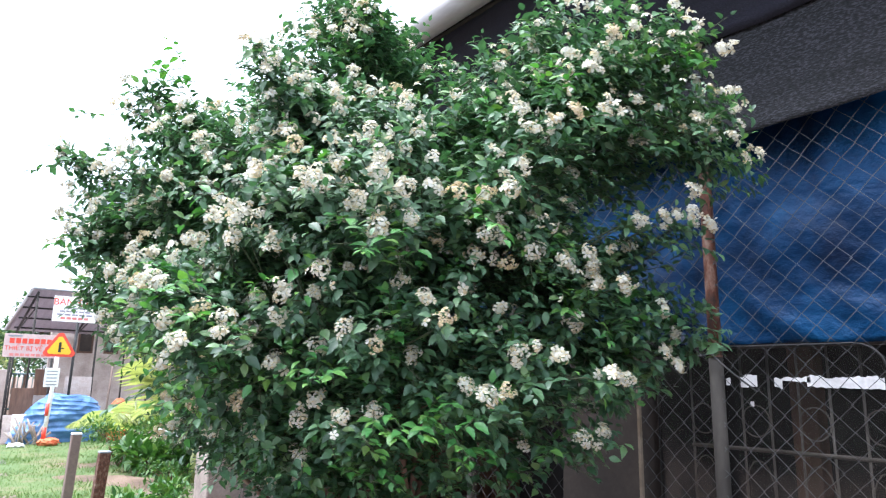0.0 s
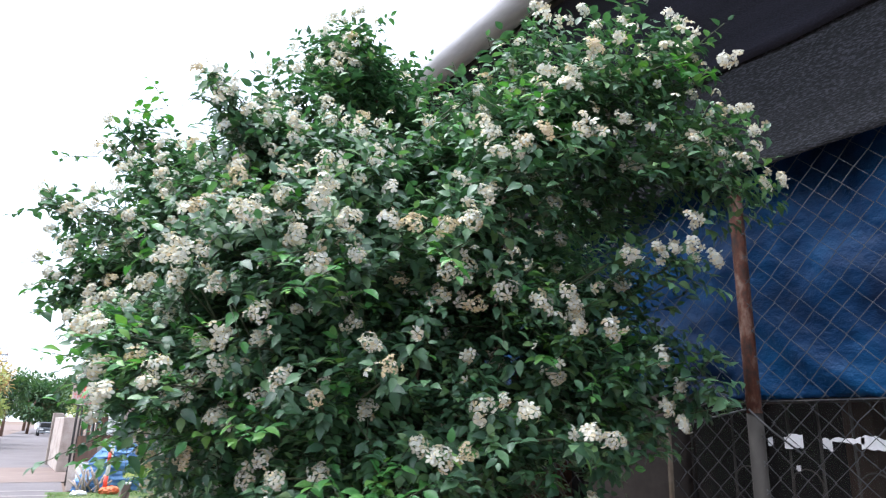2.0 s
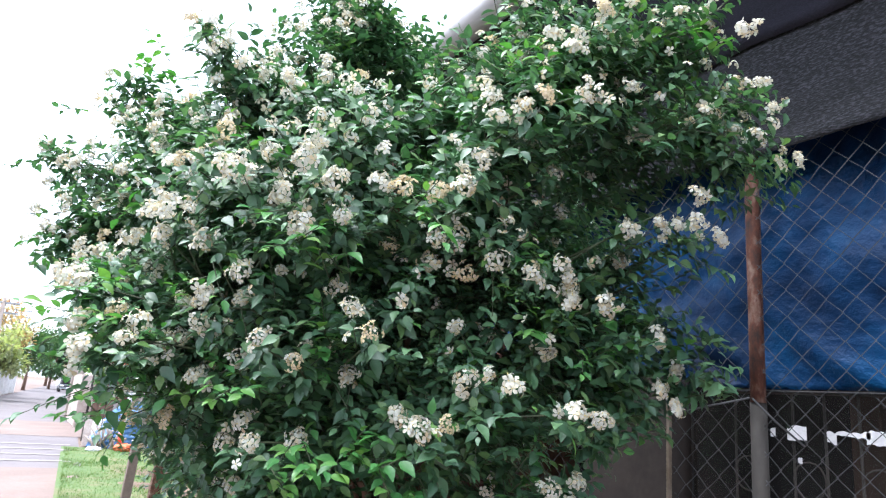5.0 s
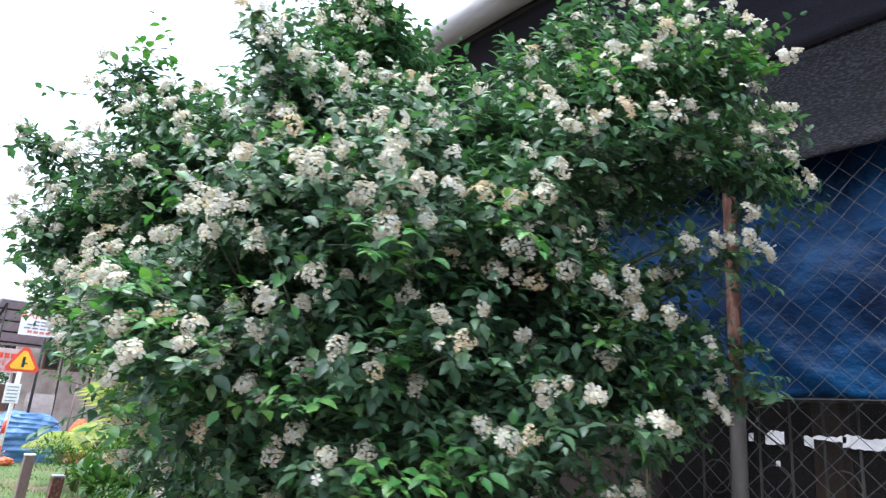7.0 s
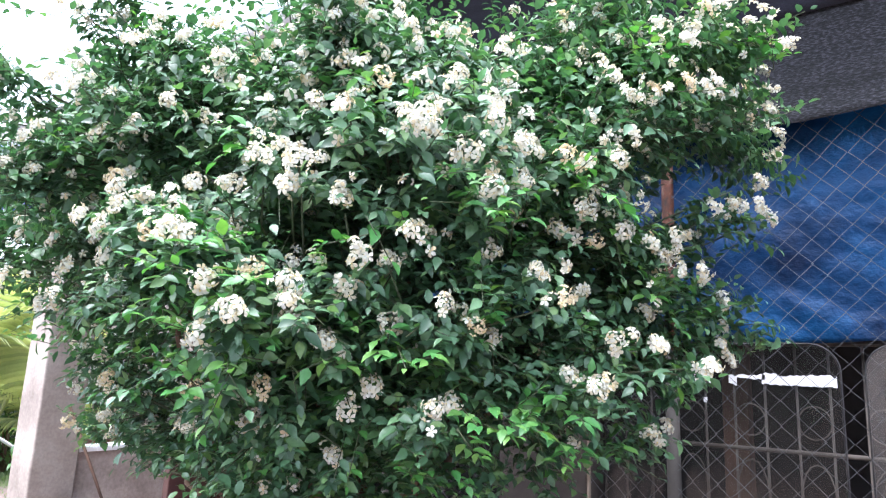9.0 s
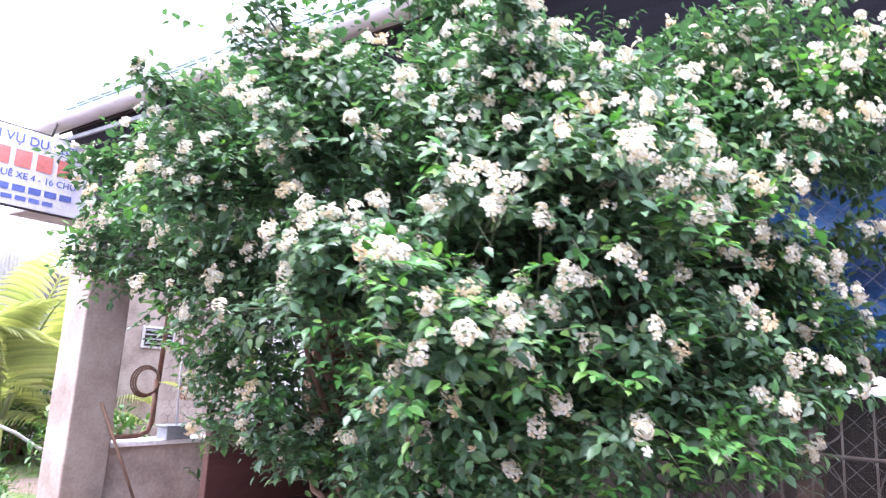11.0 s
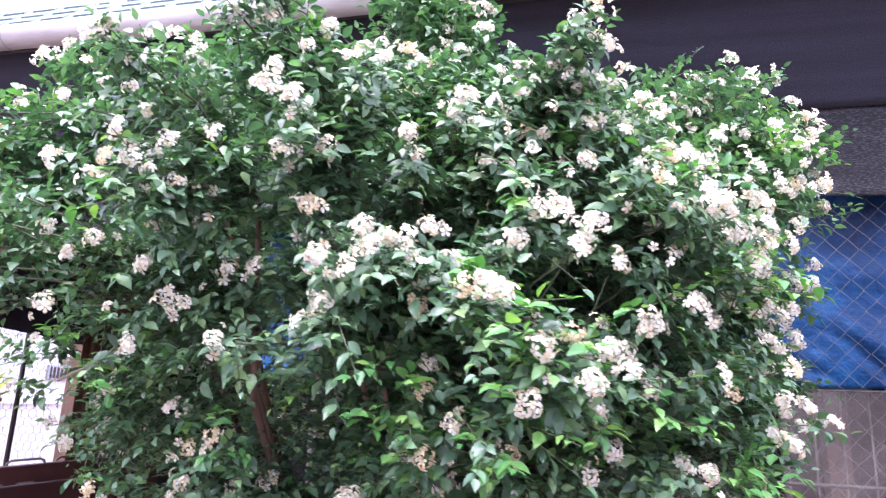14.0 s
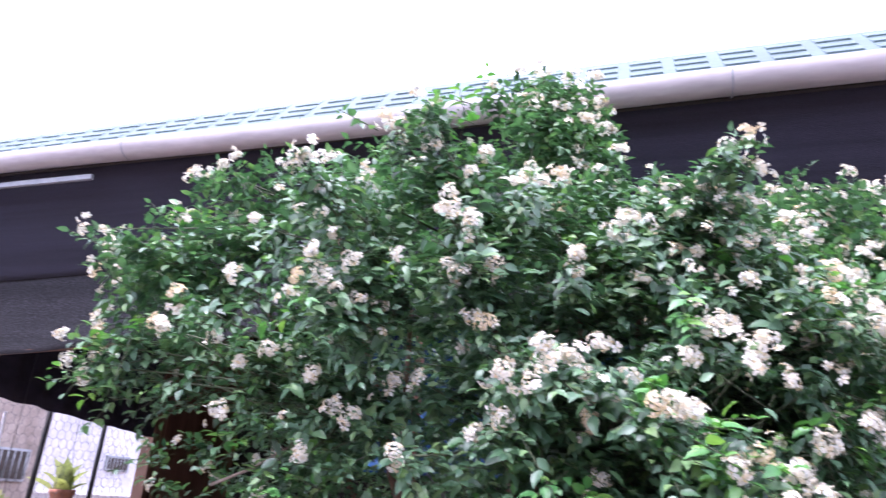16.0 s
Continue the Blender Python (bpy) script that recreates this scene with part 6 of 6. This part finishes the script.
def tarp_heap():
    """A slumped heap under a blue tarpaulin that falls in many horizontal folds, with a skirt dragged out at one side."""
    vs, fs, n, m = [], [], 150, 90
    for j in range(m + 1):
        f = j / m
        a = f * math.pi / 2
        for k in range(n):
            w = 2 * math.pi * k / n
            c, s = math.cos(w), math.sin(w)
            sx, sy = math.copysign(abs(c) ** 0.6, c), math.copysign(abs(s) ** 0.6, s)
            r = math.sin(a) ** 0.42
            z = 1.06 * math.cos(a) ** 0.75
            lump = noise.noise(Vector((1.7 * c, 1.7 * s, 2.2 * f)))
            x = 3.17 + 0.66 * r * sx * (1 + 0.12 * lump) - 0.46 * max(0.0, f - 0.35) ** 1.3 * (1 - c)
            y = 17.75 + 0.60 * r * sy * (1 + 0.10 * lump)
            p = Vector((x * 2.0, y * 2.0, z * 2.5))
            run = 2 * math.pi * z / 0.115 + 6.5 * noise.noise(p * 0.55) + 1.8 * math.sin(1.9 * x)
            keep = 0.4 + 0.9 * abs(noise.noise(p * 0.9 + Vector((4, 0, 2))))
            fold = 0.045 * keep * (1 - abs(math.sin(run / 2))) ** 1.3 * min(1.0, 4 * f) + 0.07 * noise.noise(p) + 0.06 * noise.noise(p * 2.3) + 0.03 * noise.noise(p * 5.2)
            top = 0.09 * noise.noise(Vector((x * 2.1, y * 2.1, 5))) * (1 - f)
            vs.append((x + fold * c, y + fold * s, max(0.004, z + top - 0.12 * (x - 3.05) * (1 - f))))
    for j in range(m):
        for k in range(n):
            fs.append((j * n + k, (j + 1) * n + k, (j + 1) * n + (k + 1) % n, j * n + (k + 1) % n))
    return tagged(put("tarpaulin_cover", raw("tarpaulin_cover", vs, fs, M_TARPLIGHT)), "slumped heap under a creased blue tarpaulin", "tarpaulin")


M_TARPLIGHT = worn("light_blue_tarpaulin", (0.06, 0.155, 0.33), (0.035, 0.095, 0.22), (0.11, 0.23, 0.42), 4, 40, 0.5, 0, 0.3, 0.01)
tarp_heap()


def board(name, x0, z0, x1, z1, y, lean, material, label, category="board"):
    bm = box_bm(x0, -0.012, z0, x1, 0.012, z1, 0.003)
    bm.transform(Matrix.Translation((0, y, 0)) @ Matrix.Rotation(radians(-lean), 4, "X"))
    return tagged(part(name, bm, material), label, category, "boards leaning at the corner")


board("leaning_board", 1.98, 0.0, 2.42, 1.18, 17.9, 8, M_WOOD, "brown board leaning beside the heap")
board("leaning_board", 2.02, 0.0, 2.34, 0.62, 17.55, 12, M_WHITE, "white board leaning beside the heap")
board("leaning_board", 1.86, 0.0, 2.06, 0.62, 17.6, 18, M_PLASTER, "grey board leaning beside the heap")
board("leaning_board", 2.44, 0.0, 2.85, 1.0, 18.6, 6, M_CONC, "grey cement board behind the heap")
board("leaning_board", 3.15, 0.0, 3.75, 1.45, 18.7, 5, M_PLASTER, "grey-brown sheet standing behind the heap")
board("leaning_board", 2.62, 0.0, 3.1, 1.62, 19.6, 4, M_WOOD, "weathered brown planks standing behind the heap")
tagged(put("white_pipe", tubes("white_pipe", [([(3.72, 16.95, 0), (3.78, 16.95, 1.7)], 0.022)], M_PALE, 8)), "pale thin pipe standing in front of the heap", "pipe")


def rubble():
    rng = np.random.default_rng(31)
    runs = []
    for _ in range(26):
        x, y = 2.0 + 0.5 * rng.random(), 16.8 + 0.6 * rng.random()
        a = rng.random() * 6.28
        runs.append(([(x, y, 0.02), (x + 0.3 * math.cos(a), y + 0.2 * math.sin(a), 0.25 + 0.35 * rng.random())], 0.012 + 0.012 * rng.random()))
    return tagged(put("scrap_sticks", tubes("scrap_sticks", runs, M_CONC, 5)), "pile of grey scrap sticks beside the heap", "scrap", kind="stuff")


rubble()


def sack(at, w, h, material, label):
    x, y, _ = at
    bm = bmesh.new()
    bmesh.ops.create_icosphere(bm, subdivisions=4, radius=1.0)
    for v in bm.verts:
        p = v.co.copy()
        v.co = Vector((x + w * p.x, y + w * 0.7 * p.y, max(0.0, h * 0.45 + h * 0.55 * p.z))) + 0.05 * noise.noise_vector(p * 3.1 + Vector((x, 0, 0)))
        v.co.z = max(0.0, v.co.z)
    for f in bm.faces:
        f.smooth = True
    return tagged(part("sack", bm, material), label, "sack", "sacks at the corner")


M_SACK = worn("orange_red_cloth", (0.62, 0.14, 0.05), (0.5, 0.1, 0.04), (0.7, 0.26, 0.14), 5, 40, 0.8, 0, 0.4, 0.01)
sack((4.08, 17.2, 0), 0.26, 0.95, M_SACK, "orange-red sack slumped against the heap")
sack((2.62, 16.62, 0), 0.2, 0.16, M_SACK, "orange-red cloth at the foot of the pole")
sack((2.0, 16.4, 0), 0.14, 0.10, M_WHITE, "crumpled white plastic bag on the grass")


# ---- down the street ----
def garden_wall():
    w = thing("garden_wall", "grey plastered garden wall with a blue-green railing gate", "wall", (3.0, 28, 0))
    for k in range(9):
        y0 = 24.5 + 4.2 * k
        x0 = 2.20 + 0.085 * (y0 - 24)
        part("wall_panel", box_bm(x0 - 0.09, y0, 0, x0 + 0.09, y0 + 3.9, 1.62 - 0.02 * (k % 3), 0.02), M_PLASTER, w)
        part("wall_post", box_bm(x0 - 0.16, y0 + 3.9, 0, x0 + 0.16, y0 + 4.2, 1.78, 0.02), M_CONC, w)
    part("front_panel", box_bm(2.12, 24.3, 0, 2.62, 24.45, 1.62, 0.02), M_PLASTER, w)
    g = put("gate", tubes("gate", [([(2.6, 24.38, 0.45), (4.3, 24.38, 0.45)], 0.03), ([(2.6, 24.38, 1.5), (4.3, 24.38, 1.5)], 0.03)], M_TILE, 6), None, w, "blue-green railing")
    for k in range(12):
        put("gate_bar", tubes("gate_bar", [([(2.68 + 0.13 * k, 24.38, 0.45), (2.68 + 0.13 * k, 24.38, 1.5)], 0.014)], M_TILE, 5), None, g)
    return w


garden_wall()


def tree(at, h, r, leaves, seed, material, label, leaf=0.3, squash=0.75):
    rng = np.random.default_rng(seed)
    t = thing("tree", label, "tree", at, "street trees")
    x, y, z = at
    top = Vector((x + rng.normal(0, 0.2), y, z + h * 0.55))
    put("trunk", tubes("trunk", [([(x, y, z - 0.05), (x + 0.05, y, z + h * 0.25), top], [0.045 * r + 0.08, 0.03 * r + 0.06, 0.05])], M_BARK, 10), None, t)
    pos, way = [], []
    for k in range(13):
        w, e = rng.random() * 6.28, rng.random()
        c = Vector((x + r * 0.75 * math.cos(w) * (1 - 0.4 * e), y + r * 0.75 * math.sin(w) * (1 - 0.4 * e), z + h * (0.34 + 0.56 * e)))
        put("limb", tubes("limb", [([top - Vector((0, 0, h * 0.15)), top.lerp(c, 0.5), c], [0.06, 0.04, 0.015])], M_BARK, 6), None, t)
        rr = r * (0.32 + 0.22 * rng.random())
        for _ in range(leaves // 13):
            o = rng.normal(0, 1, 3)
            o = o / np.linalg.norm(o) * rng.random() ** 0.4
            pos.append(np.array(c) + o * np.array((rr, rr, rr * squash)))
            way.append(o + rng.normal(0, 0.6, 3))
    n = len(pos)
    tagged(put("crown", leaf_mesh("crown", np.array(pos), np.array(way), np.tile(np.array((0.1, 0.1, 1.0)), (n, 1)), leaf * (0.6 + 0.8 * rng.random(n)), material, 0.5), None, t), kind="stuff")
    return t


tree((-1.5, 52, 0), 6.9, 2.5, 2800, 41, M_ORANGE, "street tree with orange-brown foliage", 0.3)
tree((-3.6, 46, 0), 6.0, 2.3, 1800, 42, M_TREE, "green street tree behind a low wall", 0.32)
tree((-4.2, 38, 0), 5.6, 2.2, 1500, 43, M_PALM, "yellow-green tree beside the street", 0.3)
tree((-0.9, 45, 0), 4.4, 1.5, 1800, 44, M_PALM, "yellow-green street tree behind a low wall", 0.3, 0.9)
tree((1.2, 78, 0), 6.0, 2.2, 1800, 45, M_TREE, "green street tree far down the lane", 0.4, 0.9)
tree((4.6, 125, 0), 8.4, 3.6, 1800, 46, M_TREE, "green street tree far down the lane", 0.6, 0.9)
tree((8.4, 112, 0), 7.6, 3.2, 1800, 47, M_TREE, "green street tree far down the lane", 0.55, 0.9)
tree((5.7, 98, 0), 6.8, 2.4, 1700, 54, M_TREE, "green street tree far down the lane", 0.5, 0.9)
tree((7.0, 106, 0), 7.4, 2.6, 1700, 55, M_TREE, "green street tree far down the lane", 0.5, 0.9)
tree((4.0, 96, 0), 5.6, 2.2, 1500, 56, M_TREE, "green street tree far down the lane", 0.5, 0.9)
tree((9.4, 92, 0), 7.6, 2.8, 1800, 51, M_TREE, "green tree behind the garden wall", 0.45, 0.9)
tree((7.3, 66, 0), 5.2, 1.7, 1500, 52, M_PALM, "small lime-green tree behind the garden wall", 0.3, 0.9)
tree((5.6, 46, 0), 5.4, 1.8, 1800, 48, M_TREE, "dark green tree behind the shelter", 0.26, 0.9)
tree((5.2, 37, 0), 5.5, 1.7, 1900, 49, M_TREE, "dark green tree behind the shelter", 0.24, 0.9)
tree((6.6, 31, 0), 5.8, 2.0, 1900, 50, M_TREE, "dark green tree behind the shelter", 0.24, 0.9)
tree((-6.5, 66, 0), 8.0, 3.2, 1300, 53, M_TREE, "green street tree behind a low wall", 0.5)


def pole(at, h):
    p = thing("utility_pole", "pale concrete utility pole with crossarms and wires", "utility pole", at, "utility poles")
    x, y, _ = at
    put("shaft", tubes("shaft", [([(x, y, 0), (x, y, h)], [0.14, 0.09])], M_CONC, 10), None, p)
    for z in (h - 0.3, h - 0.8):
        part("crossarm", box_bm(x - 0.7, y - 0.05, z, x + 0.7, y + 0.05, z + 0.09, 0.005), M_GREYBOX, p)
        for k in (-0.6, -0.2, 0.2, 0.6):
            put("insulator", tubes("insulator", [([(x + k, y, z + 0.09), (x + k, y, z + 0.2)], 0.03)], M_TERRA, 6), None, p)
            put("wire", tubes("wire", [([(x + k + 0.066 * d, y + d, z + 0.2 - 0.8 * (1 - ((d - 10) / 12.0) ** 2) + 0.25) for d in (-2, 4, 10, 16, 22)], 0.012)], M_BLACK, 4), None, p)
    return p


pole((-0.86, 40.5, 0), 5.2)
pole((-0.2, 62, 0), 6.6)


def low_wall(x, y0, n):
    w = thing("low_wall", "pale low wall with upright posts along the street", "wall", (x, y0, 0))
    for k in range(n):
        y = y0 + 2.6 * k
        xx = x + 0.066 * (y - y0)
        part("post", box_bm(xx - 0.15, y - 0.15, 0, xx + 0.15, y + 0.15, 2.3, 0.02), M_WHITE, w)
        part("panel", box_bm(xx - 0.05, y + 0.15, 0, xx + 0.05, y + 2.45, 1.7, 0.02), M_PALE, w)
    return w


low_wall(-1.75, 34, 13)
sheet("verge", -30, 26.5, -2.0, 300, 0.004, M_PALE, "pale bare verge along the street", "ground", 2, 2, 0, 0.066)


def car(at):
    c = thing("parked_car", "dark grey car parked by the garden wall", "car", at)
    x, y, _ = at
    bm = box_bm(x - 0.85, y - 2.0, 0.32, x + 0.85, y + 2.0, 0.85, 0.16)
    part("body", bm, M_CAR, c)
    bm = box_bm(x - 0.74, y - 1.2, 0.80, x + 0.74, y + 1.2, 1.42, 0.2)
    part("cabin", bm, M_CAR, c)
    part("windscreen", box_bm(x - 0.62, y - 1.23, 0.95, x + 0.62, y - 1.19, 1.30, 0.01), M_BLACK, c, "dark windscreen")
    part("bumper", box_bm(x - 0.8, y - 2.06, 0.34, x + 0.8, y - 1.98, 0.5, 0.02), M_GREYBOX, c)
    part("number_plate", box_bm(x - 0.22, y - 2.075, 0.42, x + 0.22, y - 2.06, 0.53, 0.003), M_WHITE, c, "plain white plate")
    for sx in (-0.62, 0.62):
        part("headlight", box_bm(x + sx - 0.17, y - 2.03, 0.6, x + sx + 0.17, y - 1.97, 0.76, 0.02), M_WHITE, c, "pale headlight")
    for sx in (-0.78, 0.78):
        for sy in (-1.3, 1.3):
            wh = put("wheel", tubes("wheel", [([(x + sx - 0.09, y + sy, 0.32), (x + sx + 0.09, y + sy, 0.32)], 0.32)], M_BLACK, 18), None, c)
            put("rim", tubes("rim", [([(x + sx - 0.095, y + sy, 0.32), (x + sx + 0.095, y + sy, 0.32)], 0.18)], M_GREYBOX, 12), None, wh)
    return c


car((5.3, 84, 0))


def far_house(x0, x1, y, h, label):
    f = thing("far_house", label, "house", ((x0 + x1) / 2, y, 0), "houses down the street")
    part("wall", box_bm(x0, y, 0, x1, y + 6, h, 0.03), M_WHITE, f)
    vs = [(x0 - 0.3, y - 0.4, h), (x1 + 0.3, y - 0.4, h), (x1 + 0.3, y + 3, h + 1.1), (x0 - 0.3, y + 3, h + 1.1), (x0 - 0.3, y + 6.4, h), (x1 + 0.3, y + 6.4, h)]
    r = put("roof", raw("roof", vs, [(0, 1, 2, 3), (3, 2, 5, 4)], M_ROOFGREY, False), None, f)
    r.modifiers.new("thickness", "SOLIDIFY").thickness = 0.1
    n = max(2, int((x1 - x0) / 1.8))
    for k in range(n):
        cx = x0 + (x1 - x0) * (k + 0.5) / n
        w = part("window", box_bm(cx - 0.45, y - 0.05, 1.0, cx + 0.45, y - 0.005, 2.1, 0.01), M_GREYBOX, f)
        part("pane", box_bm(cx - 0.4, y - 0.062, 1.05, cx + 0.4, y - 0.052, 2.05, 0.002), M_DARK, w)
    return f


far_house(-9.0, -3.0, 95, 3.2, "pale house far down the street")
far_house(7.5, 11.5, 150, 3.0, "pale house at the end of the lane")
far_house(5.2, 11.0, 33, 3.0, "pale house behind the shelter")
